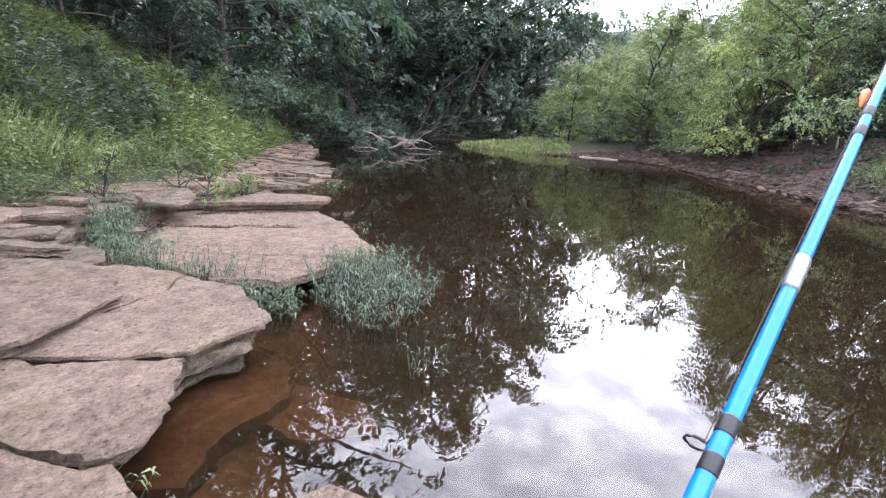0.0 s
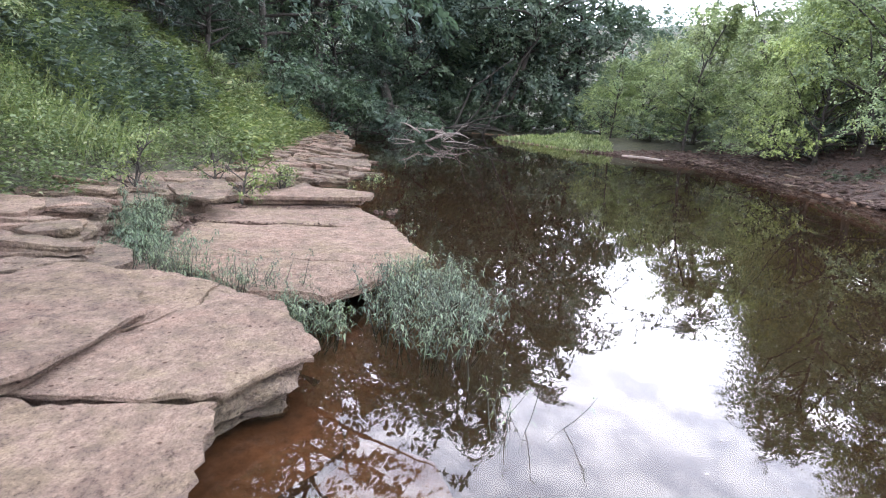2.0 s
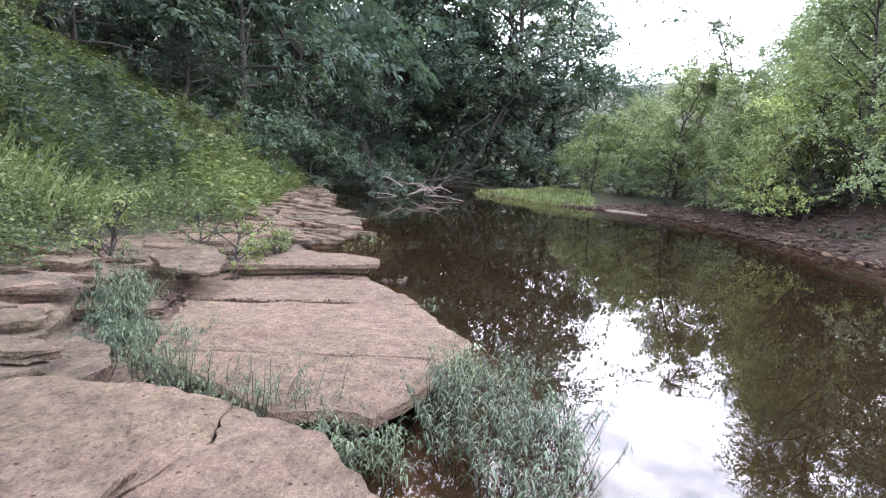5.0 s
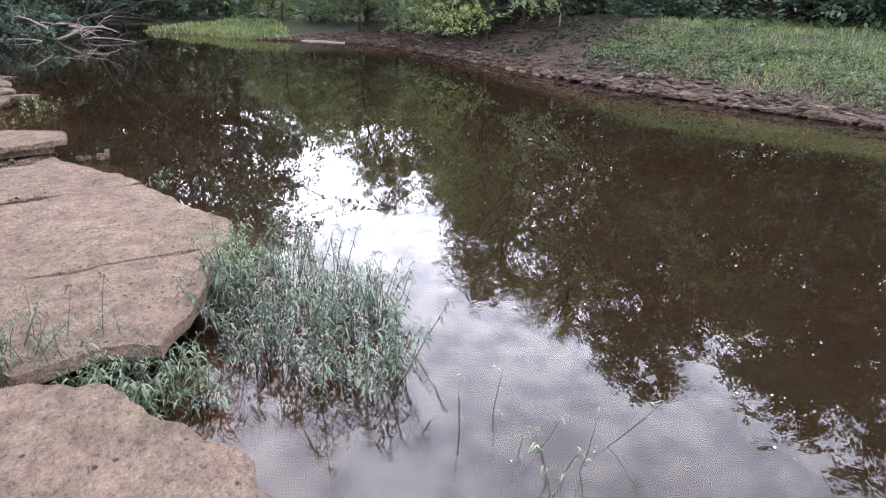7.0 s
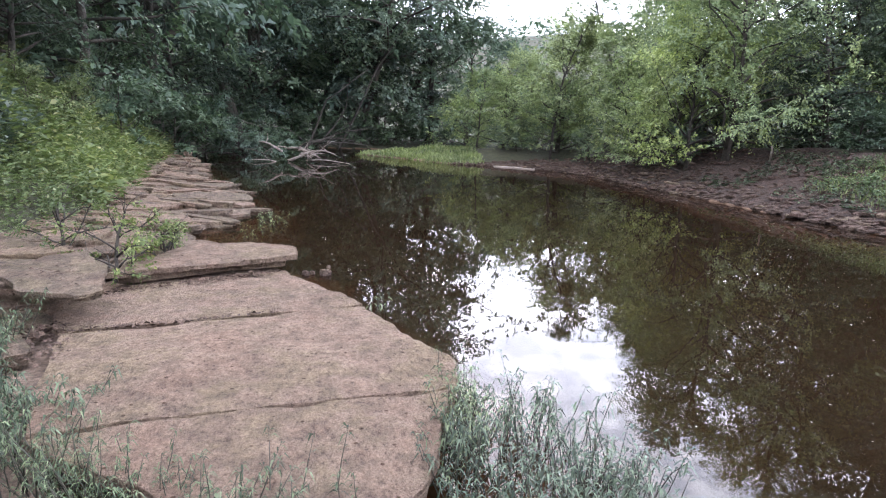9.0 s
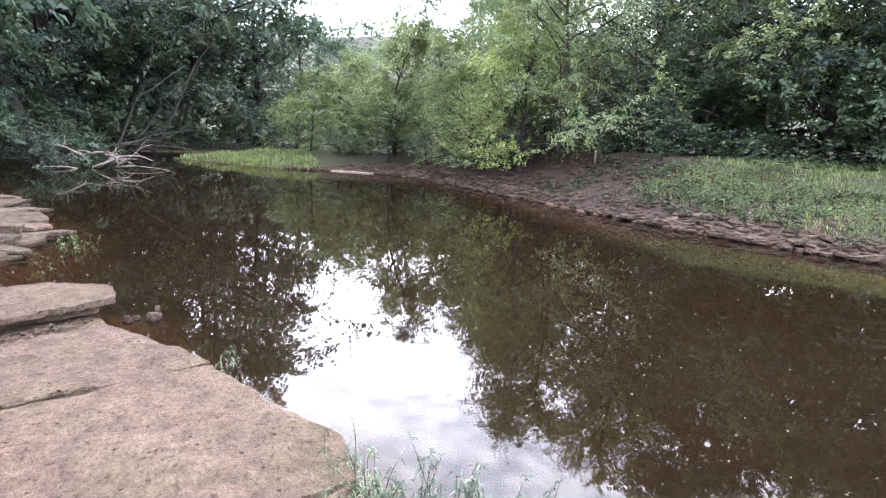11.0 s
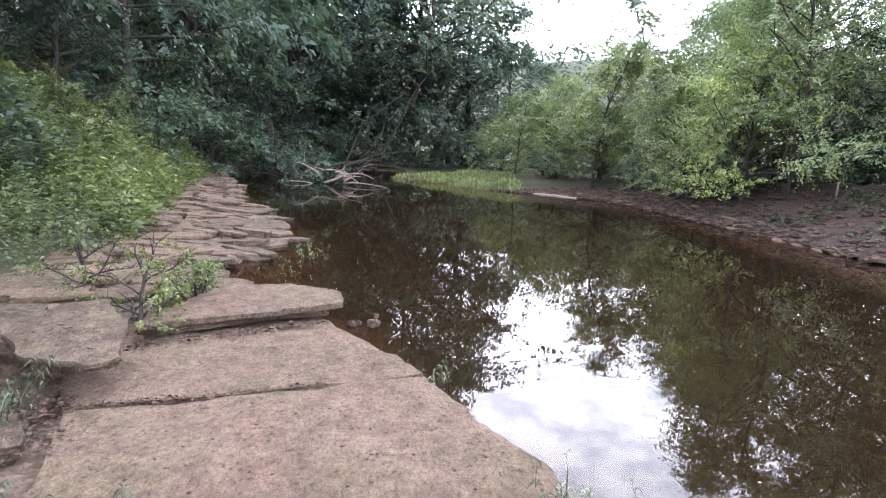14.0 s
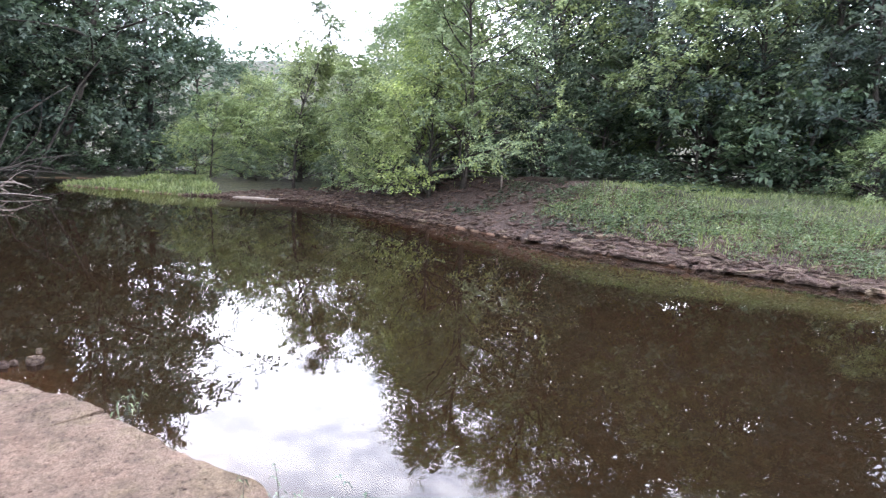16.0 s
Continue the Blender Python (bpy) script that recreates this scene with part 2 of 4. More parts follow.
def water_material():
    m, n, l, p = material("creek_water")
    n.remove(p)
    pos = n.new("ShaderNodeNewGeometry").outputs["Position"]
    f = noise_tex(n, l, 2.2, 3, 0.5, pos)
    b = n.new("ShaderNodeBump")
    b.inputs["Strength"].default_value, b.inputs["Distance"].default_value = 0.035, 0.02
    l.new(f, b.inputs["Height"])
    gl = n.new("ShaderNodeBsdfGlossy")
    gl.inputs["Roughness"].default_value = 0.006
    l.new(b.outputs["Normal"], gl.inputs["Normal"])
    clear, murk = n.new("ShaderNodeBsdfTransparent"), n.new("ShaderNodeBsdfDiffuse")
    clear.inputs["Color"].default_value = (0.72, 0.55, 0.4, 1)
    wide = noise_tex(n, l, 0.35, 3, 0.6, pos)
    l.new(ramped(n, l, wide, [(0.3, (0.011, 0.0085, 0.005)), (0.7, (0.019, 0.0145, 0.0085))]), murk.inputs["Color"])
    body = n.new("ShaderNodeMixShader")
    body.inputs["Fac"].default_value = 0.26
    l.new(clear.outputs["BSDF"], body.inputs[1])
    l.new(murk.outputs["BSDF"], body.inputs[2])
    fr = n.new("ShaderNodeFresnel")
    fr.inputs["IOR"].default_value = 1.45
    l.new(b.outputs["Normal"], fr.inputs["Normal"])
    mx = n.new("ShaderNodeMixShader")
    l.new(fr.outputs["Fac"], mx.inputs["Fac"])
    l.new(body.outputs["Shader"], mx.inputs[1])
    l.new(gl.outputs["BSDF"], mx.inputs[2])
    l.new(mx.outputs["Shader"], n["Material Output"].inputs["Surface"])
    return m


WATER = water_material()


# ---- mesh helpers ----
def mesh_of(name, verts, faces, mat, smooth=False):
    me = bpy.data.meshes.new(name)
    me.from_pydata([tuple(v) for v in verts], [], [tuple(f) for f in faces])
    me.materials.append(mat)
    if smooth:
        me.polygons.foreach_set("use_smooth", [True] * len(me.polygons))
    me.update()
    return me


def under(name, me, parent, label=""):
    ob = new(name, me)
    ob.parent = parent
    return tagged(ob, label) if label else ob


def quads(name, V, mat, smooth=False):
    """A mesh of loose four-cornered leaves; V: (count, 4, 3)."""
    V = np.asarray(V, np.float32)
    k = len(V)
    me = bpy.data.meshes.new(name)
    me.vertices.add(4 * k)
    me.vertices.foreach_set("co", V.ravel())
    me.loops.add(4 * k)
    me.loops.foreach_set("vertex_index", np.arange(4 * k, dtype=np.int32))
    me.polygons.add(k)
    me.polygons.foreach_set("loop_start", np.arange(0, 4 * k, 4, dtype=np.int32))
    me.materials.append(mat)
    me.update(calc_edges=True)
    me.validate()
    return me


def unit(a):
    return a / np.maximum(np.linalg.norm(a, axis=-1, keepdims=True), 1e-9)


def leaf_quads(P, D, N, L, W, droop=0.15):
    """Folded leaf blades from base points, ways, face normals, lengths and widths."""
    D = unit(D)
    S = unit(np.cross(D, N))
    N = np.cross(S, D)
    L, W = np.broadcast_to(L, len(P))[:, None], np.broadcast_to(W, len(P))[:, None]
    mid = P + D * L * 0.45
    tip = P + D * L - np.array([0, 0, 1.0]) * L * droop
    lift = N * W * 0.18
    return np.stack([P, mid + S * W * 0.5 + lift, tip, mid - S * W * 0.5 + lift], 1)


def tube(pts, radii, sides=6):
    """Vertices and faces of a tapered tube along points."""
    pts = [Vector(p) for p in pts]
    V, F = [], []
    for k, p in enumerate(pts):
        way = (pts[min(k + 1, len(pts) - 1)] - pts[max(k - 1, 0)]).normalized()
        a = way.orthogonal().normalized() if abs(way.z) < 0.95 else way.cross(Vector((1, 0, 0))).normalized()
        b = way.cross(a)
        for s in range(sides):
            w = 2 * math.pi * s / sides
            V.append(p + (a * math.cos(w) + b * math.sin(w)) * radii[k])
    for k in range(len(pts) - 1):
        for s in range(sides):
            t = (s + 1) % sides
            F.append((k * sides + s, k * sides + t, (k + 1) * sides + t, (k + 1) * sides + s))
    F.append(tuple(range(sides))[::-1])
    F.append(tuple((len(pts) - 1) * sides + s for s in range(sides)))
    return V, F


def joined(pieces):
    V, F = [], []
    for v, f in pieces:
        k = len(V)
        V += v
        F += [tuple(i + k for i in g) for g in f]
    return V, F


# ---- plan: the creek's outline, the toe of the green slope ----
CREEK = np.array([(3, -60), (1.8, -12), (1.75, -3), (1.6, 0.3), (0.5, 1.1), (-0.55, 1.5), (-0.8, 2.2), (-1.05, 3.0), (-1.1, 3.7),
    (-1.6, 4.45), (-1.0, 4.6), (-0.75, 5.8), (-0.7, 6.4), (-1.3, 7.7), (-2.1, 9.2), (-2.2, 10.0), (-3.3, 10.6), (-3.6, 11.5),
    (-3.3, 13.6), (-3.5, 15.6), (-4.4, 18.3), (-5.6, 20.5), (-7.7, 27.6), (-10, 34), (-9.5, 42), (-7, 48), (-4, 51),
    (2, 53), (10, 56), (25, 60), (70, 64), (70, 54), (25, 50), (10, 45), (3, 43), (-1.8, 41.6), (1, 38.2), (3, 34.5),
    (5.8, 33.4), (7.6, 31.5), (8.7, 28.5), (8.6, 24.4), (8.9, 20), (9.05, 15), (9.3, 12.5), (10.0, 10), (10.5, 8.3),
    (11.2, 5), (12.5, 0), (13, -12), (15, -60)], float)
TOE = np.array([(-5.0, -60), (-4.6, -8), (-4.4, 3), (-4.5, 6.0), (-4.9, 8.0), (-4.9, 9.6), (-5.0, 11.8), (-6.0, 15.8), (-7.6, 22), (-9.3, 30), (-11.5, 36), (-12, 60)], float)


def creek_distance(x, y):
    """Signed distance to the water's edge; negative in the water."""
    x, y = np.asarray(x, float), np.asarray(y, float)
    best, inside = np.full(x.shape, 1e9), np.zeros(x.shape, bool)
    for (ax, ay), (bx, by) in zip(CREEK, np.roll(CREEK, -1, 0)):
        dx, dy = bx - ax, by - ay
        u = np.clip(((x - ax) * dx + (y - ay) * dy) / (dx * dx + dy * dy), 0, 1)
        best = np.minimum(best, np.hypot(x - ax - u * dx, y - ay - u * dy))
        inside ^= ((ay > y) != (by > y)) & (x < ax + (y - ay) * dx / (dy if dy else 1e-9))
    return np.where(inside, -best, best)


def wobble(x, y, s):
    return np.sin(x * s * 1.3 + 1.7 * np.sin(y * s * 0.9)) * np.cos(y * s * 1.1 + 1.3 * np.sin(x * s * 0.7 + 2))


def smooth(a, b, v):
    t = np.clip((v - a) / (b - a), 0, 1)
    return t * t * (3 - 2 * t)


def height(x, y):
    x, y = np.asarray(x, float), np.asarray(y, float)
    d = creek_distance(x, y)
    toe = np.interp(y, TOE[:, 1], TOE[:, 0])
    left = x < np.interp(y, [-60, 20, 34, 48, 60], [4, 2, -4, -5, -5])
    bed = np.maximum(-0.95, -0.1 + 0.30 * d)
    s = np.maximum(toe - x, 0)
    lz = np.minimum(-0.06 + 0.05 * d, 0.08) + np.minimum(0.62 * s, 9 + 0.1 * s) + 0.06 * wobble(x, y, 0.9) * smooth(0, 1.5, s)
    steep = np.interp(y, [0, 8, 14, 18, 26, 34], [0.2, 0.2, 0.28, 0.38, 0.34, 0.2])
    top = np.interp(y, [0, 14, 20, 34, 40, 50], [1.1, 1.2, 1.5, 1.0, 0.5, 0.5])
    rz = 0.02 + np.minimum(steep * d, top + 0.03 * d) + 0.07 * wobble(x, y, 1.1) * smooth(0, 2, d)
    z = np.where(d < 0, bed, np.where(left, lz, rz))
    far = np.hypot(x, y - 20)
    return z + 26 * smooth(70, 190, far) + 3.0 * wobble(x, y, 0.03) * smooth(60, 130, far)


def graded(lo, hi, step, end):
    """Even steps from lo to hi, then ever longer ones out to end on both sides."""
    mid = list(np.arange(lo, hi + step / 2, step))
    a, w = hi, step
    up, down = [], []
    while a < end:
        w *= 1.22
        a += w
        up.append(a)
        down.append(lo - (a - hi))
    return np.array(down[::-1] + mid + up)


def build_ground():
    X, Y = graded(-12, 20, 0.3, 900), graded(-4, 54, 0.4, 900)
    gx, gy = np.meshgrid(X, Y)
    gz = height(gx, gy)
    w = len(X)
    V = np.stack([gx, gy, gz], -1).reshape(-1, 3)
    F, M = [], []
    d = creek_distance(gx, gy)
    for j in range(len(Y) - 1):
        for i in range(w - 1):
            F.append((j * w + i, j * w + i + 1, (j + 1) * w + i + 1, (j + 1) * w + i))
            x, y, q = gx[j, i], gy[j, i], d[j, i]
            if q < (0.05 if x < 4 else -0.1):
                M.append(0)
            elif x > -2 and q < np.interp(y, [9, 16, 30, 33.5, 34.5], [2.0, 4.5, 3.5, 1.5, 0.0]) and y < 34.5:
                M.append(1)
            elif x < 2 and x > np.interp(y, TOE[:, 1], TOE[:, 0]) - 0.5 and y < 36:
                M.append(2)
            else:
                M.append(3)
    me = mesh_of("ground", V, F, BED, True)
    for m in (MUD, DIRT, SOIL):
        me.materials.append(m)
    me.polygons.foreach_set("material_index", M)
    tagged(new("ground", me), "brown creek bed, muddy banks and dark wooded soil", "ground", kind="structure")


build_ground()
wx, wy = graded(-14, 16, 1.0, 90), graded(-6, 60, 1.5, 40)
WV = [(x, y, 0.0) for y in wy for x in wx]
WF = [(j * len(wx) + i, j * len(wx) + i + 1, (j + 1) * len(wx) + i + 1, (j + 1) * len(wx) + i) for j in range(len(wy) - 1) for i in range(len(wx) - 1)]
water = tagged(new("water", mesh_of("water", WV, WF, WATER, True)), "still murky brown creek water mirroring trees and sky", "water", kind="structure")
water.visible_shadow = False


# ---- rock slabs ----
from mathutils.geometry import delaunay_2d_cdt


def ragged(poly, step, jitter, rng):
    """A closed outline with broken, uneven edges."""
    out = []
    for k, a in enumerate(poly):
        b = poly[(k + 1) % len(poly)]
        n = max(1, int(math.dist(a, b) / step))
        off = 0.0
        for i in range(n):
            u = i / n
            off = 0.55 * off + rng.uniform(-jitter, jitter)
            nx, ny = b[1] - a[1], a[0] - b[0]
            w = math.hypot(nx, ny) or 1
            q = 0.0 if i == 0 else off
            out.append((a[0] + (b[0] - a[0]) * u + nx / w * q, a[1] + (b[1] - a[1]) * u + ny / w * q))
    return out


def slab_mesh(name, poly, top, thick, seed, grid=0.12, step=0.09, jitter=0.02, rough=0.012, layers=4, mat=None, undercut=0.0, lam=0.075):
    """A flat layered stone: top(x, y) gives its upper face, thick its depth; the sides break in thin layers."""
    rng = random.Random(seed)
    edge = ragged(poly, step, jitter, rng)
    xs, ys = [p[0] for p in edge], [p[1] for p in edge]
    pts, n = [Vector(p) for p in edge], len(edge)

    def inner(x, y):
        ok = False
        for k in range(n):
            (ax, ay), (bx, by) = edge[k - 1], edge[k]
            if (ay > y) != (by > y) and x < ax + (y - ay) * (bx - ax) / (by - ay):
                ok = not ok
        return ok

    gx = min(xs) + grid / 2
    while gx < max(xs):
        gy = min(ys) + grid / 2
        while gy < max(ys):
            x, y = gx + rng.uniform(-0.3, 0.3) * grid, gy + rng.uniform(-0.3, 0.3) * grid
            if inner(x, y):
                pts.append(Vector((x, y)))
            gy += grid
        gx += grid
    v2, _, f2, *_ = delaunay_2d_cdt(pts, [(k, (k + 1) % n) for k in range(n)], [], 1, 1e-5)
    V = []
    for k, p in enumerate(v2):
        r = noise.noise((p.x * 3.1, p.y * 3.1, seed * 1.7)) + 0.6 * noise.noise((p.x * 9, p.y * 9, seed))
        r += 0.9 * (1 if noise.noise((p.x * 1.3, p.y * 1.9, seed * 3.1)) > 0.12 else 0)
        drop = 0.003 if k < n else 0.0
        V.append((p.x, p.y, top(p.x, p.y) + rough * r - drop))
    F = [tuple(f) for f in f2]
    if F:
        a, b, c = (Vector(V[i]) for i in F[0][:3])
        if (b - a).cross(c - a).z < 0:
            F = [f[::-1] for f in F]
    ring = list(range(n))
    cx, cy = sum(xs) / n, sum(ys) / n
    area = sum(edge[k - 1][0] * edge[k][1] - edge[k][0] * edge[k - 1][1] for k in range(n))
    def band(shift, depth, ring):
        nxt = []
        for k in range(n):
            x, y = edge[k]
            w = math.hypot(x - cx, y - cy) or 1
            s = shift + 0.47 * lam * min(1, thick * 5) * noise.noise((x * 2.7, y * 2.7, seed + depth * 37)) + rng.uniform(-0.006, 0.006)
            nxt.append(len(V))
            V.append((x + (x - cx) / w * s, y + (y - cy) / w * s, top(x, y) - depth + rng.uniform(-0.004, 0.004)))
        for k in range(n):
            q = (ring[k - 1], ring[k], nxt[k], nxt[k - 1])
            F.append(q[::-1] if area > 0 else q)
        return nxt

    give = min(1, thick * 6)
    depth = 0.0
    for layer in range(1, layers + 1):
        shift = 0.0 if layer == 1 else rng.uniform(-lam, 0.0) * give - undercut
        if layer > 1:
            ring = band(shift, depth + 0.004, ring)
        depth = thick * (layer + (rng.uniform(-0.3, 0.3) if layer < layers else 0)) / layers
        ring = band(shift, depth, ring)
    F.append(tuple(ring[::-1] if area > 0 else ring))
    return mesh_of(name, V, F, mat or ROCK)


def plane(z, x0, y0, sx=0.0, sy=0.0):
    return lambda x, y: z + sx * (x - x0) + sy * (y - y0)


def rock(label, poly, top, thick, seed, **kw):
    ob = new("rock_slab", slab_mesh("rock_slab", poly, top, thick, seed, **kw))
    return tagged(ob, label, "rock slab", "layered rock shelf along the creek")


PALE = "pale pinkish sandstone slab with cracked flaky top at the water"
main = plane(0.19, -1.5, 5.6, 0.0, -0.03)
rock("broad flat sandstone slab with pitted top and ragged water edge", [(-4.15, 8.7), (-3.65, 7.35), (-3.4, 7.02), (-2.75, 7.195), (-1.22, 7.84), (-1.6, 8.5), (-2.05, 9.2), (-2.3, 9.7)], plane(0.19, -1.5, 5.6, 0.0, -0.03), 0.3, 11, mat=ROCK, grid=0.09, jitter=0.02)
rock("broad flat sandstone slab between two thin cracks", [(-2.82, 5.335), (-2.1, 5.548), (-0.62, 5.888), (-0.57, 6.37), (-0.93, 7.1), (-1.2, 7.795), (-2.75, 7.15), (-3.42, 6.95), (-3.1, 6.03)], plane(0.187, -1.5, 5.6, 0.0, -0.03), 0.3, 12, mat=ROCK, grid=0.09, jitter=0.02)
rock("flat sandstone slab with crumbling front edge above dark water", [(-2.8, 5.28), (-2.1, 5.495), (-0.66, 5.835), (-0.84, 5.05), (-1.05, 4.5), (-1.3, 4.57), (-1.6, 4.42), (-2.1, 4.8)], main, 0.13, 13, mat=ROCK, grid=0.09, jitter=0.025, undercut=0.14, layers=2)
rock("long raised sandstone slab with a sharp broken front lip", [(-3.6, 8.28), (-3.42, 9.4), (-3.23, 10.1), (-2.6, 10.25), (-2.08, 9.95), (-1.98, 9.45), (-2.3, 9.2), (-2.65, 8.95), (-3.03, 8.68)], plane(0.25, -2.8, 9.3, -0.01, -0.02), 0.13, 14, undercut=0.09, layers=2, step=0.06, jitter=0.025)
rock("tilted loose sandstone block over a dark hollow", [(-4.12, 7.5), (-4.06, 8.06), (-3.75, 8.3), (-3.38, 7.75), (-3.16, 7.14), (-3.3, 6.98), (-3.66, 7.04)], plane(0.45, -3.6, 7.5, -0.01, 0.03), 0.065, 15, layers=2, undercut=0.03, step=0.06, jitter=0.018, mat=ROCK_GREY)
rock("sandstone foot block under the tilted block", [(-4.2, 7.85), (-3.75, 7.95), (-3.68, 7.6), (-4.0, 7.45), (-4.3, 7.5)], plane(0.345, -3.6, 7.5), 0.3, 41)
rock("low grey slab beside the litter-filled hollow", [(-4.5, 7.4), (-4.0, 7.55), (-3.66, 7.4), (-3.6, 7.1), (-3.57, 6.85), (-3.75, 6.5), (-4.4, 6.6)], plane(0.13, -3.8, 7.0, -0.05, 0.02), 0.3, 42, mat=ROCK_GREY)
# front shelf, in overlapping layers
rock("upper layer of pale flaky sandstone at the creek edge", [(-1.86, 2.45), (-1.81, 2.64), (-1.84, 3.16), (-1.87, 3.6), (-2.0, 3.72), (-2.12, 3.95), (-2.4, 4.2), (-2.8, 4.4), (-3.05, 4.2), (-3.2, 3.2), (-2.9, 2.1), (-2.2, 1.9)], plane(0.34, -2, 3.0, -0.02, -0.03), 0.09, 21, rough=0.018, grid=0.07)
rock(PALE, [(-2.75, 4.5), (-2.3, 4.52), (-1.822, 4.4), (-1.733, 3.9), (-1.868, 3.49), (-2.0, 3.0), (-2.6, 3.0)], plane(0.25, -1.4, 3.5, -0.02, 0.0), 0.07, 29, rough=0.016, grid=0.07)
rock(PALE, [(-1.81, 4.38), (-1.24, 4.19), (-0.94, 3.76), (-0.76, 3.54), (-0.73, 3.36), (-0.9, 3.1), (-0.97, 2.84), (-1.44, 2.68), (-1.8, 2.6), (-2.2, 2.6), (-1.98, 3.0), (-1.86, 3.48), (-1.725, 3.9)], plane(0.25, -1.4, 3.5, 0, 0.0), 0.09, 22, rough=0.016, grid=0.07, step=0.06, jitter=0.03, undercut=0.06)
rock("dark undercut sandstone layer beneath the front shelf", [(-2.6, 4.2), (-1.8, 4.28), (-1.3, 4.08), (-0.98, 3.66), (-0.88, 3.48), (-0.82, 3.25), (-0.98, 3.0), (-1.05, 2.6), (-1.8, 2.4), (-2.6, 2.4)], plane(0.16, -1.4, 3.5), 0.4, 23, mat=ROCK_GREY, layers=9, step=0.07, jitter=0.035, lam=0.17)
rock(PALE, [(-1.8, 2.57), (-1.44, 2.65), (-1.0, 2.8), (-0.9, 2.57), (-0.76, 2.12), (-0.75, 1.86), (-0.87, 1.74), (-1.3, 1.82), (-1.7, 1.9), (-2.3, 1.85), (-2.4, 2.45)], plane(0.22, -1.4, 2.2, -0.01, 0), 0.09, 24, rough=0.018, grid=0.07, step=0.06, jitter=0.028, undercut=0.03)
rock(PALE, [(-2.6, 1.9), (-1.3, 1.8), (-0.88, 1.72), (-0.79, 1.78), (-0.5, 1.5), (0.3, 1.0), (1.5, 0.4), (1.65, -1.5), (1.6, -6.0), (-3.2, -6.0), (-3.4, 0.5)], plane(0.19, -1.0, 1.5, -0.015, 0), 0.4, 25, grid=0.2)
rock("low wet stone breaking the water", [(-0.05, 1.85), (0.08, 1.98), (0.24, 1.92), (0.2, 1.75), (0.0, 1.72)], plane(0.035, 0, 1.9), 0.2, 26, grid=0.06)
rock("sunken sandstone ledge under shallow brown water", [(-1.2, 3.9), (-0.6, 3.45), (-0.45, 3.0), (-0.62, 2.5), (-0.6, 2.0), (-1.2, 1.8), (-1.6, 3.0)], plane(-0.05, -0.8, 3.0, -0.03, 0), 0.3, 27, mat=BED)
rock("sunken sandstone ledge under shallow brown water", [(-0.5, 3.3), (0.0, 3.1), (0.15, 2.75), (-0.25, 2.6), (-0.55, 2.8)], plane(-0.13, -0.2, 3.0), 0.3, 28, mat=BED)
# stepped ledges between the shelf and the slope
def blob_outline(cx, cy, rx, ry, rng, n=9, turn=0.0):
    out = []
    for k in range(n):
        w = 2 * math.pi * k / n + rng.uniform(-0.2, 0.2)
        r = rng.uniform(0.78, 1.12)
        x, y = rx * r * math.copysign(abs(math.cos(w)) ** 0.6, math.cos(w)), ry * r * math.copysign(abs(math.sin(w)) ** 0.6, math.sin(w))
        out.append((cx + x * math.cos(turn) - y * math.sin(turn), cy + x * math.sin(turn) + y * math.cos(turn)))
    return out


rr = random.Random(5)


def angular(cx, cy, rx, ry, turn):
    return blob_outline(cx, cy, rx, ry, rr, rr.choice((5, 6, 6, 7)), turn)


LEDGE = "weathered grey-pink sandstone ledge with split layers"
# low base blocks under the stepped ledges
for sx, sy, rx, ry, z in [(-5.1, 8.1, 0.6, 0.5, 0.34), (-5.2, 6.3, 0.6, 0.8, 0.4), (-5.0, 9.4, 0.6, 0.6, 0.34), (-5.1, 4.6, 0.7, 1.0, 0.4), (-4.3, 5.2, 0.9, 1.3, 0.3), (-3.4, 4.9, 0.55, 0.5, 0.22), (-4.2, 3.4, 1.1, 1.2, 0.3), (-4.7, 7.2, 0.6, 0.8, 0.3), (-3.82, 6.5, 0.42, 0.34, 0.19), (-4.35, 8.9, 0.75, 0.7, 0.24), (-4.3, 10.2, 0.9, 0.7, 0.24), (-3.6, 10.4, 0.5, 0.3, 0.16)]:
    rock(LEDGE, angular(sx, sy, rx, ry, 0.2), plane(z, sx, sy, -0.02, 0), 0.4, int(500 + 10 * sy), grid=0.16, layers=6, mat=ROCK_GREY)
# broken thin layers on top of them
for k in range(74):
    sx, sy = rr.uniform(-5.3, -3.05), rr.uniform(2.6, 7.4)
    if sx > -3.3 - 0.62 * max(sy - 4.9, 0) or (sy < 4.4 and sx > -3.4):
        continue
    lift = 0.28 + 0.1 * min(max((-3.2 - sx) / 1.4, 0), 1.2) + rr.choice((0.0, 0.045, 0.09))
    rock(LEDGE, angular(sx, sy, rr.uniform(0.2, 0.5), rr.uniform(0.13, 0.32), rr.uniform(0.1, 0.8)), plane(lift, sx, sy, rr.uniform(-0.1, 0.05), rr.uniform(-0.1, 0.1)), rr.uniform(0.05, 0.14), 520 + k, grid=0.1, step=0.06, jitter=0.022, rough=0.015, layers=3, mat=ROCK if rr.random() < 0.4 else ROCK_GREY)
for k in range(30):
    sx, sy = rr.uniform(-5.3, -3.8), rr.uniform(7.7, 10.6)
    if sx > -4.15 and sy < 8.7:
        continue
    rock(LEDGE, angular(sx, sy, rr.uniform(0.2, 0.5), rr.uniform(0.15, 0.35), rr.uniform(0.0, 0.5)), plane(0.25 + rr.choice((0.0, 0.05, 0.1)), sx, sy, rr.uniform(-0.06, 0.03), rr.uniform(-0.05, 0.05)), 0.12, 620 + k, grid=0.1, step=0.07, jitter=0.025, layers=3, mat=ROCK if rr.random() < 0.5 else ROCK_GREY)

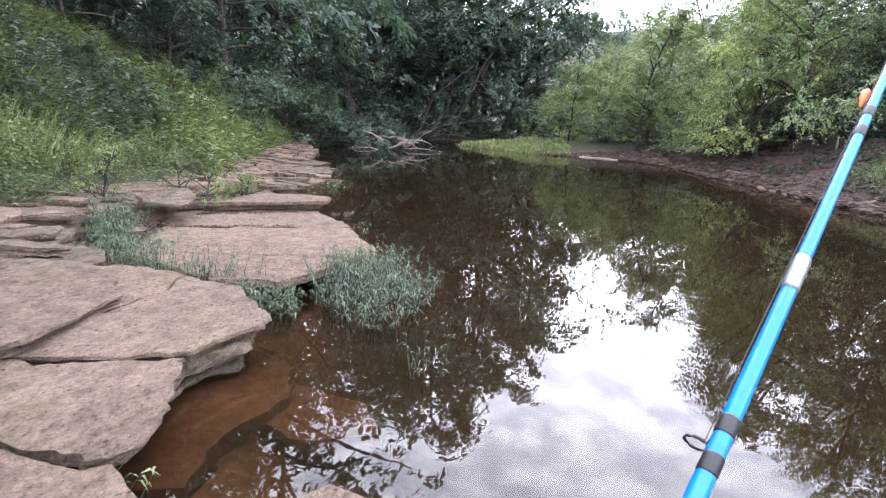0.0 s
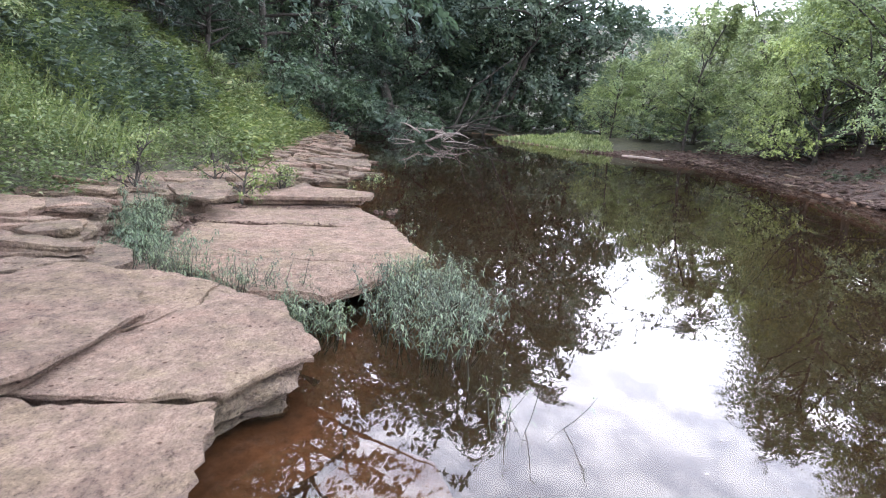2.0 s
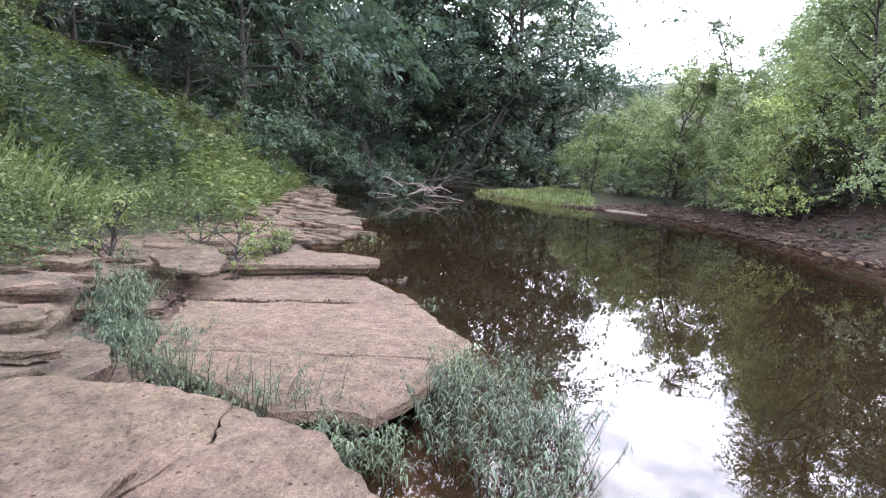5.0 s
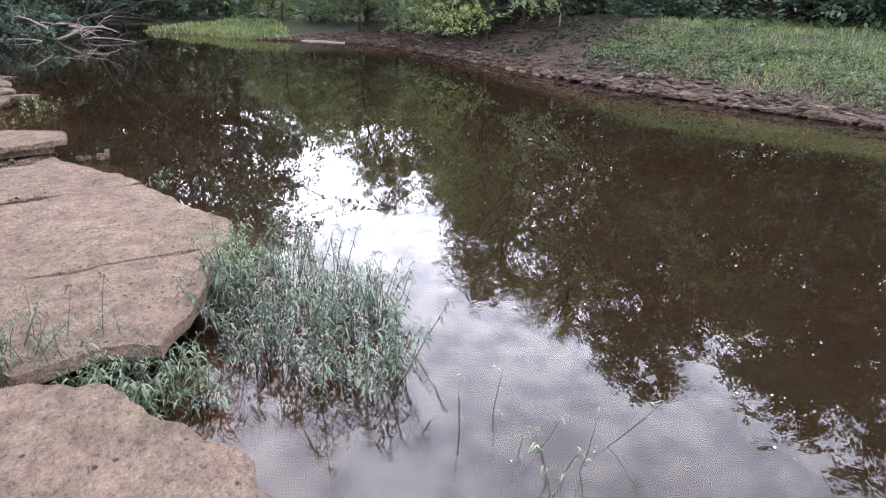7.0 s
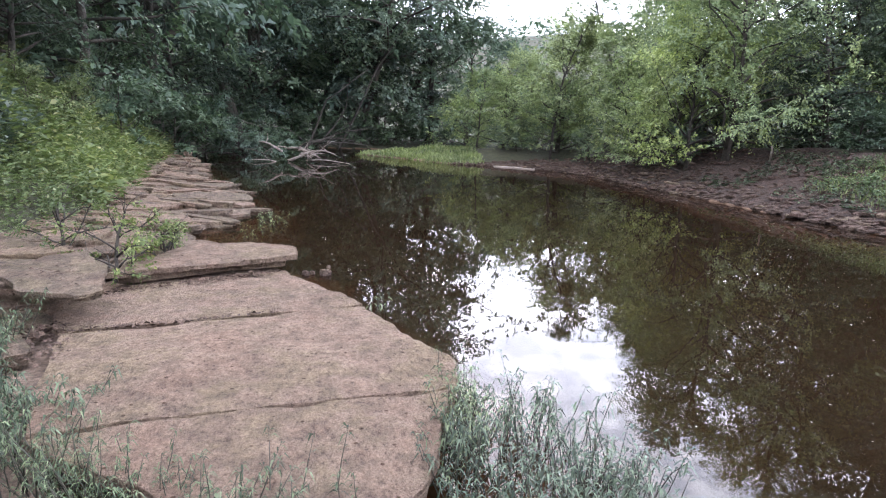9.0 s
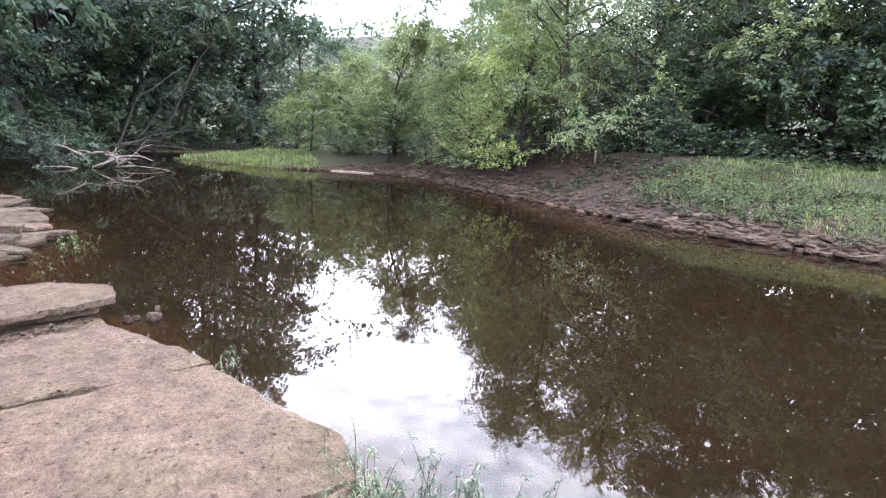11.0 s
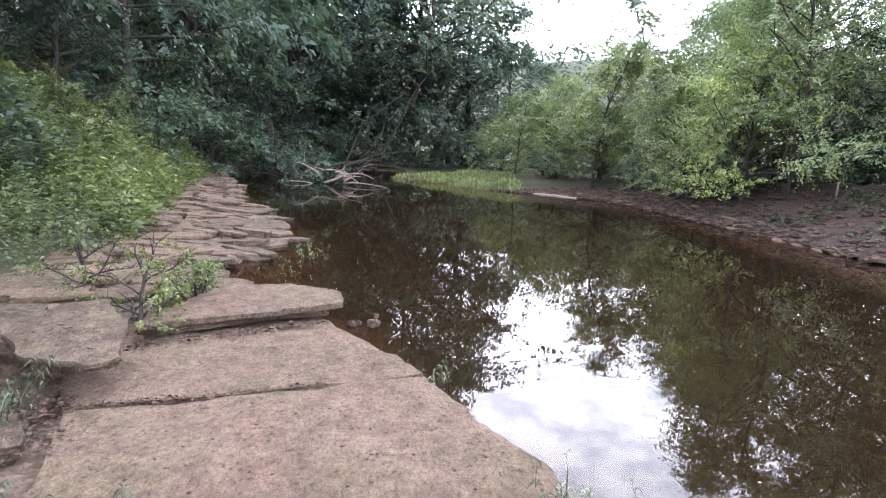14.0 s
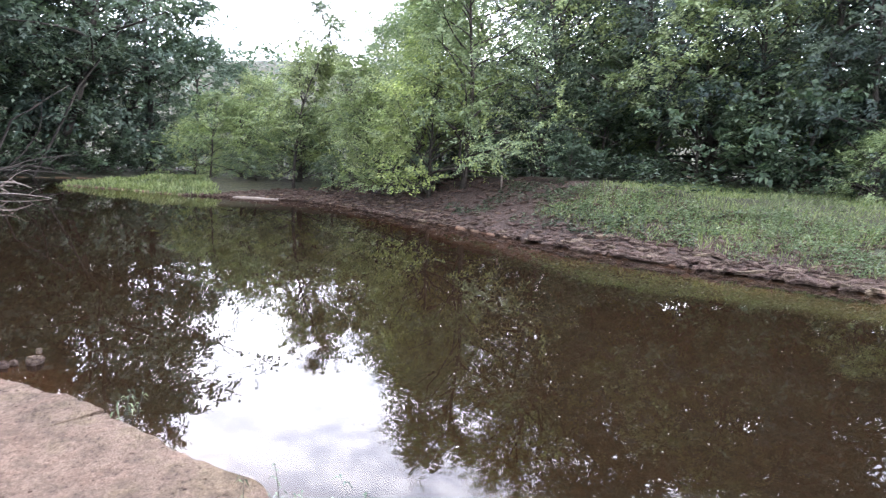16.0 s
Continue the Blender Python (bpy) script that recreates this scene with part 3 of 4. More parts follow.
# broken shelf farther along the creek: many thin overlapping plates
yy, row = 10.8, 0
while yy < 33:
    edge_x = float(np.interp(yy, [10.6, 11.5, 13.6, 15.6, 18.3, 20.5, 27.6, 34], [-3.3, -3.5, -3.1, -3.35, -4.3, -5.5, -7.6, -10]))
    toe_x = float(np.interp(yy, TOE[:, 1], TOE[:, 0]))
    deep = 0.3 + 0.026 * (yy - 10)
    x = edge_x - 0.35 + rr.uniform(-0.25, 0.15)
    while x > toe_x - 0.3:
        rx = rr.choice((rr.uniform(0.15, 0.35), rr.uniform(0.35, 0.85))) * (1 + 0.03 * (yy - 10))
        up = min(max((edge_x - x) / max(edge_x - toe_x, 0.6), 0), 1)
        z = 0.05 + 0.25 * up + rr.uniform(-0.07, 0.06)
        rock("thin broken grey sandstone plate overlapping others beside the water", angular(x - rx * 0.6, yy + rr.uniform(-0.3, 0.3), rx, deep * rr.uniform(0.35, 1.15), rr.uniform(-0.3, 0.8)),
             plane(z, x, yy, rr.uniform(-0.1, 0.05), rr.uniform(-0.1, 0.06)), 0.26, 700 + row, grid=0.3, step=0.14, jitter=0.04, rough=0.01, layers=5, mat=ROCK if rr.random() < 0.4 else ROCK_GREY)
        x -= rx * rr.uniform(0.7, 1.3)
        row += 1
    yy += deep * rr.uniform(0.6, 0.95)


# ---- trees ----
def curve_points(p, way, length, n, rng, wander=0.18, lift=0.0):
    pts, d = [Vector(p)], Vector(way).normalized()
    for k in range(n):
        d = (d + Vector((rng.gauss(0, wander), rng.gauss(0, wander), rng.gauss(0, wander * 0.6) + lift))).normalized()
        pts.append(pts[-1] + d * length / n)
    return pts


def tree(label, seed, tall, spread, low, limbs, sprays, leaf, mat, lean=(0, 0), trunk_r=0.16, category="tree", profile="oval", bark=None, spray=0.9, per=16, hang=0.25, open_up=0.6, twigs=True):
    """A tree at the origin: a tapered trunk with limbs and boughs, and a crown of leafy sprays, each a twig with leaves on both sides."""
    rng, nr = random.Random(seed), np.random.default_rng(seed)
    pieces, tips = [], []
    stem = curve_points((0, 0, -0.3), (lean[0], lean[1], 1), tall, 9, rng, 0.07)
    pieces.append(tube(stem, [trunk_r * (1.25 if k == 0 else 1) * (1 - 0.9 * k / 9) + 0.012 for k in range(10)], 8))
    for k in range(limbs):
        u = low + (0.98 - low) * (k + rng.random()) / limbs
        i = min(int(u * 9), 8)
        base = stem[i].lerp(stem[i + 1], u * 9 - i)
        v = (u - low) / (1 - low)
        wide = {"oval": math.sin(math.pi * (0.18 + 0.8 * v)) ** 0.7, "cone": 1.05 - 0.85 * v, "dome": (1 - 0.75 * v * v)}[profile]
        az = k * 2.4 + rng.uniform(-0.4, 0.4)
        way = Vector((math.cos(az), math.sin(az), rng.uniform(0.0, open_up) + 0.8 * v))
        far = spread * wide * rng.uniform(0.6, 1.2)
        limb = curve_points(base, way, far, 5, rng, 0.2, -0.04)
        r0 = trunk_r * (0.5 - 0.3 * v)
        pieces.append(tube(limb, [r0 * (1 - 0.85 * j / 5) + 0.006 for j in range(6)], 5))
        full = rng.uniform(0.15, 1.0)
        for j in (2, 3, 4, 5):
            tips.append((limb[j], (limb[j] - limb[j - 1]).normalized(), full * j / 4))
            for side in (-1, 1):
                tw = limb[j] - limb[j - 1]
                tw = Vector((tw.x * 0.6 - side * tw.y, tw.y * 0.6 + side * tw.x, tw.z + tw.length * rng.uniform(-0.35, 0.75)))
                twig = curve_points(limb[j], tw, far * rng.uniform(0.22, 0.45), 3, rng, 0.22, -0.03)
                if twigs:
                    pieces.append(tube(twig, [r0 * 0.28 + 0.004, r0 * 0.2 + 0.003, r0 * 0.1 + 0.003, 0.003], 3))
                f = full * rng.choice((0.25, 0.7, 1.0, 1.3))
                tips += [(twig[k2], (twig[k2] - twig[k2 - 1]).normalized(), f) for k2 in (1, 2, 3)]
    tips.append((stem[-1], Vector((0, 0, 1)), 1.0))
    base = new(category.replace(" ", "_"))
    V, F = joined(pieces)
    under("trunk", mesh_of("trunk", V, F, bark or BARK, True), base, "dark tapered trunk with spreading limbs")
    T, W, weight = np.array([t[0] for t in tips]), np.array([t[1] for t in tips]), np.array([t[2] for t in tips])
    pick = nr.choice(len(T), sprays, p=weight / weight.sum())
    level = np.clip((np.maximum(T[:, 2], 0) / tall * 9).astype(int), 0, 9)
    axis = np.array([(p.x, p.y) for p in stem])[level]
    outward = unit(np.c_[T[:, :2] - axis, np.zeros(len(T))])[pick]
    way = unit(W[pick] * 0.5 + outward * 0.6 + nr.normal(0, 0.5, (sprays, 3)) + [0, 0, 0.12])
    start = T[pick] + nr.normal(0, 0.12 * spray, (sprays, 3))
    reach = spray * nr.uniform(0.55, 1.35, sprays)
    face = unit(np.array([0, 0, 0.8]) + outward * nr.uniform(0.0, 0.9, (sprays, 1)) + nr.normal(0, 0.35, (sprays, 3)))
    flank = unit(np.cross(way, face))
    P, D, N, L = [], [], [], []
    for j in range(per):
        u = (j + 0.5) / per
        p = start + way * (reach * u)[:, None]
        p[:, 2] -= hang * reach * u * u
        P.append(p + nr.normal(0, 0.04 * spray, (sprays, 3)))
        D.append(way * 0.6 + flank * (0.9 if j % 2 else -0.9) + nr.normal(0, 0.25, (sprays, 3)) + [0, 0, -0.2])
        N.append(face + nr.normal(0, 0.28, (sprays, 3)))
        L.append(leaf * (1.15 - 0.4 * u) * nr.uniform(0.65, 1.25, sprays))
    P, D, N, L = (np.concatenate(a) for a in (P, D, N, L))
    keep = P[:, 2] > nr.uniform(0.01, 0.08, len(P)) * min(tall, 5.0)
    P, D, N, L = P[keep], D[keep], N[keep], L[keep]
    under("crown", quads("crown", leaf_quads(P, D, N, L, L * nr.uniform(0.45, 0.62, len(P))), mat), base, "uneven leafy crown in layered sprays")
    return tagged(base, label, category)


def put(proto, x, y, scale=1.0, turn=0.0, wide=None, label="", group=""):
    w = wide or scale
    m = Matrix.Translation((x, y, float(height(x, y)))) @ pose(0, 0, 0, 0, 0, turn) @ Matrix.Diagonal((w, w, scale, 1))
    c = copy_thing(proto, m)
    return tagged(c, label, group=group) if label or group else c


def plant(proto, places, group):
    """The prototype goes to the first place, copies to the others. Places: x, y, scale, turn, width scale."""
    for x, y, s, turn, w in places[1:]:
        put(proto, x, y, s, turn, w, group=group)
    x, y, s, turn, w = places[0]
    tagged(proto, group=group)
    proto.matrix_basis = Matrix.Translation((x, y, float(height(x, y)))) @ pose(0, 0, 0, 0, 0, turn) @ Matrix.Diagonal((w, w, s, 1))


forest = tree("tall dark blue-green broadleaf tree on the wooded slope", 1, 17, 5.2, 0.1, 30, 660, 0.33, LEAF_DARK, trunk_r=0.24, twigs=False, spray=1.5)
forest2 = tree("tall mid-green broadleaf tree with open arching crown", 2, 16, 5.5, 0.2, 24, 540, 0.28, LEAF_MID, trunk_r=0.22, lean=(0.15, -0.1), spray=1.4, twigs=False)
canopy = tree("tall yellow-green broadleaf tree with airy crown behind the bank", 8, 16, 4.6, 0.1, 32, 620, 0.21, LEAF_CANOPY, trunk_r=0.17, spray=1.2, open_up=0.9, twigs=False)
bank_tree = tree("bushy yellow-green tree with low layered branches on mud bank", 3, 8.5, 3.8, 0.06, 28, 960, 0.118, LEAF_YELLOW, trunk_r=0.12, profile="dome", per=19, spray=0.95, open_up=0.8, twigs=False)
slim = tree("slender mid-green sapling tree with upright crown", 4, 7.0, 2.2, 0.22, 22, 520, 0.15, LEAF_YELLOW, trunk_r=0.075, spray=0.75, open_up=0.9)
bush = tree("low rounded leafy bush", 5, 2.2, 1.7, 0.05, 16, 230, 0.13, LEAF_MID, trunk_r=0.04, category="bush", profile="dome", spray=0.55, open_up=1.0)
bank_bush = tree("spreading yellow-green bush with layered boughs touching the mud", 7, 4.2, 3.0, 0.02, 28, 660, 0.11, LEAF_SUN, trunk_r=0.07, category="bush", profile="dome", per=20, spray=0.85, open_up=0.9)
vine_tree = tree("dark tree draped in leafy vines over the slope", 6, 12, 4.2, 0.05, 30, 560, 0.22, LEAF_VINE_SHADE, twigs=False, trunk_r=0.2, profile="dome", lean=(0.12, 0), spray=1.3, hang=0.6)
slope_tree = tree("broadleaf tree with heavy green boughs leaning from the slope", 14, 11, 4.0, 0.05, 30, 900, 0.21, LEAF_SLOPE, twigs=False, trunk_r=0.18, profile="dome", lean=(0.12, 0), spray=1.1, hang=0.5)
# darker copy of the low bush: shade is in its leaf colour
shade_bush = tree("leafy bush with leaves coloured dark for the shade of the wood", 16, 2.2, 1.7, 0.05, 16, 210, 0.14, LEAF_SLOPE, trunk_r=0.04, category="bush", profile="dome", spray=0.55, open_up=1.0, twigs=False)
shrub = tree("yellow-green shrub standing in the weeds of the slope", 15, 1.7, 1.3, 0.05, 16, 260, 0.085, LEAF_WEED, trunk_r=0.025, category="bush", profile="dome", spray=0.42, open_up=1.1)

RT = random.Random(9)


def spot(x, y, s, w=None):
    return (x + RT.uniform(-0.5, 0.5), y + RT.uniform(-0.5, 0.5), s * RT.uniform(0.92, 1.08), RT.uniform(0, 360), (w or s) * RT.uniform(0.9, 1.1))


# (-19, 12), (-20, 3), (-20, -8), (-4, -30): unseen, added to block light
plant(forest, [spot(x, y, s) for x, y, s in [(-14, 30, 1.0), (-17, 38, 1.1), (-13, 44, 1.0), (-9, 52, 1.5), (-4, 56, 1.72), (0, 58, 1.4), (4.2, 57, 1.12), (7.4, 57, 0.7), (11.4, 57, 0.52), (14, 60, 0.45), (-19, 12, 1.1), (-20, 3, 1.1), (-20, -8, 0.8), (-9, 62, 1.4), (23.5, 17, 0.75), (24, 12, 0.85), (27, 21, 0.95), (22, 25, 0.9), (27, 30, 0.75), (30, 25, 0.8), (29.5, 17, 0.75), (28, 11, 0.75), (-8, 57, 1.3), (-13, 20, 0.9),  (-10.8, 33, 1.7), (-13.5, 27, 1.2), (-4, -30, 0.8)]], "trees of the creek wood")
plant(forest2, [spot(x, y, s) for x, y, s in [(-9.6, 45.5, 1.7), (-6, 54, 1.2), (-11.5, 48, 1.0), (1.2, 59, 1.3), (-5, 60, 1.5), (-2, 55, 1.4), (-15, 20, 1.0), (17, 42, 0.7), (-14, 36, 1.0), (13, 52, 0.5), (18.5, 21.5, 0.7), (17.5, 27.5, 0.75), (22, 17, 0.75), (20, 33, 0.8)]], "trees of the creek wood")
plant(canopy, [spot(x, y, s, w) for x, y, s, w in [(15.0, 40, 0.62, 0.8), (16.5, 35, 0.72, 0.95), (17.5, 28, 0.78, 0.95), (20, 22.5, 0.6, 0.85), (18, 44, 0.6, 0.9), (24, 28, 0.75, 1.0), (22, 18, 0.6, 0.85)]], "trees on the mud bank")
plant(slope_tree, [spot(x, y, s) for x, y, s in [(-11.4, 26, 1.0)]], "trees on the green slope")
plant(shrub, [spot(x, y, s) for x, y, s in [(-7.8, 13, 0.6), (-8.8, 16.5, 0.7), (-9.6, 20, 0.8), (-8.4, 9.5, 0.7), (-9.4, 12.0, 0.8), (-10.4, 24, 0.9), (-9.0, 7.0, 0.8)]], "shrubs on the green slope")
plant(bank_tree, [spot(x, y, s) for x, y, s in [(11.5, 23.5, 0.95), (13.7, 29, 0.95), (9.8, 36, 0.8), (14.5, 34, 1.1), (7, 40, 0.75), (11.2, 26.5, 0.8), (17, 24.5, 1.25), (15.5, 30, 1.12)]], "trees on the mud bank")
plant(bank_bush, [spot(x, y, s) for x, y, s in [(10.9, 24.0, 1.1), (10.6, 29.5, 1.0), (8.8, 35, 0.9), (6.6, 38.5, 0.9), (4.8, 41, 0.7), (10.2, 26.8, 0.8), (16.9, 11.0, 0.42)]], "bushes on the mud bank")
plant(slim, [spot(x, y, s) for x, y, s in [(8.4, 33.5, 0.95), (11, 31, 0.8), (16, 17.5, 0.9), (5.6, 38.5, 0.6), (19, 16, 1.0)]], "trees on the mud bank")
# (-15, -4) stands out of view, added to close off light
# right-bank copies: dark leaves stand in for shade under the canopy
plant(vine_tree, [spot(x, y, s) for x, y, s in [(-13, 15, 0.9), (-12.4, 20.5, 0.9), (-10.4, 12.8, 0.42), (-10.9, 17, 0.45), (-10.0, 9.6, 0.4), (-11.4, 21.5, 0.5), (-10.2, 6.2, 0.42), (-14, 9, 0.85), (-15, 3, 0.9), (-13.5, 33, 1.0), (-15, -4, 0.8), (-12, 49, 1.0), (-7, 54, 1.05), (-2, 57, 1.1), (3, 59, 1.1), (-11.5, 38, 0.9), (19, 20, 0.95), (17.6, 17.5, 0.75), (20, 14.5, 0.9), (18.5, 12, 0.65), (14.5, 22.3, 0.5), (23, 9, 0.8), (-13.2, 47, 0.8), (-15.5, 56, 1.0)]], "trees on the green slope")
plant(bush, [spot(x, y, s) for x, y, s in [(-6.5, 33.2, 1.0), (11, 25.5, 0.6), (7.2, 36.5, 0.8), (19, 8, 1.2), (9.5, 31.8, 0.7), (12.8, 26, 0.9), (8.5, 42, 1.3)]], "bushes along the banks")
plant(shade_bush, [spot(x, y, s) for x, y, s in [(-8.8, 33, 1.2), (-10, 31, 1.3), (-10.5, 27, 1.2), (-5.2, 37, 0.9), (13.2, 19.5, 0.6), (-9, 23, 0.9), (-12, 40, 1.3), (-7, 50, 1.3), (-2, 53, 1.2), (4, 56, 1.3), (-10, 48, 1.6), (-5, 52, 1.5), (0, 55, 1.6), (7, 57, 1.5), (12, 58, 1.4), (-13, 36, 1.6), (12, 39, 1.5), (14.5, 37, 1.5), (10.2, 41, 1.4), (17, 33, 1.5), (15.5, 26.5, 1.3), (16.6, 20.2, 1.4), (17.4, 17.2, 1.5), (18.4, 14.2, 1.5), (19.2, 11.2, 1.5), (17.8, 23, 1.6), (20.2, 8.6, 1.5), (19.6, 18.5, 1.8), (20.6, 14.8, 1.8), (15.2, 23.4, 1.2), (21.5, 11.8, 1.8)]], "bushes along the banks")


# ---- low growth ----
def scatter(count, box, keep, seed):
    nr = np.random.default_rng(seed)
    x, y = nr.uniform(box[0], box[1], count * 4), nr.uniform(box[2], box[3], count * 4)
    ok = keep(x, y, nr)
    return x[ok][:count], y[ok][:count], nr


def stuff(name, V, mat, label, category):
    return tagged(new(name, quads(name, V, mat)), label, category, kind="stuff")


def toe_depth(x, y):
    return np.interp(y, TOE[:, 1], TOE[:, 0]) - x


def weeds(name, count, box, keep, seed, tall, leaf, mat, label, per=14):
    """Leafy plants: each a column of leaves on an unseen stalk, taller in clumps."""
    x, y, nr = scatter(count, box, keep, seed)
    n = len(x)
    h = tall * (0.45 + 0.55 * (0.5 + 0.5 * wobble(x, y, 1.9))) * nr.uniform(0.6, 1.3, n)
    base = np.stack([x, y, height(x, y)], -1)
    P = np.repeat(base, per, 0)
    u = nr.uniform(0.1, 1, len(P))
    hh = np.repeat(h, per)
    az = nr.uniform(0, 2 * np.pi, len(P))
    out = np.stack([np.cos(az), np.sin(az), nr.uniform(-0.1, 0.7, len(P))], -1)
    P = P + np.stack([0 * u, 0 * u, u * hh], -1) + out * (0.1 * hh * (1.2 - u))[:, None]
    N = np.array([0, 0, 1.0]) + nr.normal(0, 0.35, (len(P), 3))
    L = leaf * nr.uniform(0.5, 1.3, len(P))
    return stuff(name, leaf_quads(P, out, N, L, L * nr.uniform(0.4, 0.65, len(P))), mat, label, "weeds")


def blades(name, count, box, keep, seed, tall, width, mat, label, lean=0.45):
    x, y, nr = scatter(count, box, keep, seed)
    n = len(x)
    P = np.stack([x, y, height(x, y) - 0.02], -1)
    az = nr.uniform(0, 2 * np.pi, n)
    D = np.stack([np.cos(az) * lean, np.sin(az) * lean, np.ones(n)], -1) * nr.uniform(0.7, 1.3, (n, 1))
    N = np.stack([np.cos(az), np.sin(az), 0 * az], -1) + nr.normal(0, 0.3, (n, 3))
    L = tall * nr.uniform(0.45, 1.25, n) * (0.7 + 0.5 * (0.5 + 0.5 * wobble(x, y, 1.4)))
    return stuff(name, leaf_quads(P, D, N, L, width * nr.uniform(0.6, 1.3, n), 0.22), mat, label, "grass")


weeds("weeds", 7500, (-13, -4.2, 2, 18), lambda x, y, r: (toe_depth(x, y) > r.uniform(-0.1, 0.6, x.shape) + 0.15 * smooth(6.8, 7.6, y) * smooth(11, 10, y)) & (toe_depth(x, y) < 5), 31, 0.75, 0.068, LEAF_WEED, "thick yellow-green leafy weeds covering the slope", 16)
weeds("weeds", 3600, (-16, -5, 12, 36), lambda x, y, r: (toe_depth(x, y) > 0) & (toe_depth(x, y) < 6), 32, 0.9, 0.15, LEAF_WEED, "yellow-green weeds on the slope farther along")
weeds("vines", 4800, (-15, -5.5, -4, 14), lambda x, y, r: (toe_depth(x, y) > 1.2) & (toe_depth(x, y) < 9) & (wobble(x, y, 0.5) > -0.1 - 0.06 * toe_depth(x, y)), 33, 1.2, 0.14, LEAF_VINE_SHADE, "blue-green leafy vines heaped on the upper slope")
blades("tall_grass", 36000, (-15, -5, 5, 34), lambda x, y, r: (toe_depth(x, y) > 0.7) & (toe_depth(x, y) < 5.5) & (wobble(x, y, 0.42) < 0.25), 34, 0.75, 0.02, BLADE, "tall pale green grass on the slope")
blades("bank_grass", 22000, (9.3, 26, -3, 17.5), lambda x, y, r: (creek_distance(x, y) > 0.5 + 0.11 * np.maximum(y - 9, 0)) & (creek_distance(x, y) < 8), 35, 0.27, 0.02, BLADE, "short green grass on the far bank")
weeds("bank_weeds", 2600, (9.3, 18, 2, 18), lambda x, y, r: (creek_distance(x, y) > 0.5 + 0.2 * np.maximum(y - 11, 0)) & (creek_distance(x, y) < 4) & (wobble(x, y, 1.6) > -0.35), 36, 0.36, 0.065, BLADE, "grey-green low weeds along the stony bank", 10)
weeds("bank_weeds", 2400, (10.5, 24, -2, 16), lambda x, y, r: (creek_distance(x, y) > 1.2 + 0.25 * np.maximum(y - 9, 0)) & (creek_distance(x, y) < 8), 41, 0.42, 0.06, LEAF_WEED, "soft yellow-green weeds among the bank grass", 9)
weeds("bank_weeds", 620, (9.6, 16, 12, 21.5), lambda x, y, r: (creek_distance(x, y) > 0.7) & (creek_distance(x, y) < 3.6) & (wobble(x, y, 1.1) > -0.2), 42, 0.3, 0.09, REED, "thin grey-green weeds scattered over the mud", 9)
blades("spit_grass", 7000, (-2.5, 4.9, 34, 45), lambda x, y, r: creek_distance(x, y) > -0.12, 37, 0.4, 0.05, BLADE, "bright green grass on the low spit")
# dark leaf colour in place of the shade below the crowns
weeds("undergrowth", 1700, (9, 32, 14, 46), lambda x, y, r: creek_distance(x, y) > 4.0, 38, 1.2, 0.2, LEAF_VINE_SHADE, "green undergrowth beneath the bank trees, shade put into its leaf colour")
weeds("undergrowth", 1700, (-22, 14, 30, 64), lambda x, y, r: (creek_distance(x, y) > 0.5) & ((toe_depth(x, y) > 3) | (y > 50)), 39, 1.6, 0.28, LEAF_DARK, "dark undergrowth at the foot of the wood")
weeds("hill_woods", 2900, (-220, 260, 75, 300), lambda x, y, r: np.hypot(x, y - 20) > 78, 40, 8, 1.5, LEAF_MID, "far wooded hill beyond the bend", 16)


# ---- reeds ----
def reed_clump(label, spots, tall, seed, per=11, leaf=0.1, green=REED):
    """Thin bending stems with narrow pointed leaves all the way up."""
    rng, nr = random.Random(seed), np.random.default_rng(seed)
    pieces, P, D, N, L = [], [], [], [], []
    cx, cy = sum(p[0] for p in spots) / len(spots), sum(p[1] for p in spots) / len(spots)
    for x, y in spots:
        z = max(float(height(x, y)), -0.12)
        h = tall * (0.65 + 0.5 * noise.noise((x * 3.3, y * 3.3, seed))) * rng.uniform(0.6, 1.3) + 0.06
        way = (rng.gauss(0, 0.24) + 0.25 * (x - cx), rng.gauss(0, 0.24) + 0.15 * (y - cy), 1)
        pts = curve_points((x, y, z), way, h - z, 4, rng, 0.1)
        pieces.append(tube(pts, [0.0042, 0.0038, 0.003, 0.0024, 0.001], 3))
        for k in range(per):
            u = (1 - 0.72 * rng.random() ** 1.5) * 3.99
            i = int(u)
            p = pts[i].lerp(pts[i + 1], u - i)
            if p.z < 0.0:
                continue
            az = rng.uniform(0, 2 * math.pi)
            P.append(p), D.append((math.cos(az), math.sin(az), rng.uniform(0.0, 0.9)))
            N.append((rng.gauss(0, 0.3), rng.gauss(0, 0.3), 1)), L.append(leaf * rng.uniform(0.6, 1.35))
    base = new("reed_clump")
    V, F = joined(pieces)
    under("stem", mesh_of("stem", V, F, REED_STEM, True), base, "thin brown-green stems")["kind"] = "stuff"
    L = np.array(L)
    under("foliage", quads("foliage", leaf_quads(np.array(P), np.array(D), np.array(N), L, L * 0.145, 0.7), green), base, "narrow grey-green leaves")["kind"] = "stuff"
    return tagged(base, label, "reeds", "reeds along the rock shelf")


def in_ellipse(n, cx, cy, rx, ry, seed, turn=0.0):
    rng, out = random.Random(seed), []
    while len(out) < n:
        a, r = rng.uniform(0, 2 * math.pi), math.sqrt(rng.random())
        x, y = rx * r * math.cos(a), ry * r * math.sin(a)
        out.append((cx + x * math.cos(turn) - y * math.sin(turn), cy + x * math.sin(turn) + y * math.cos(turn)))
    return out


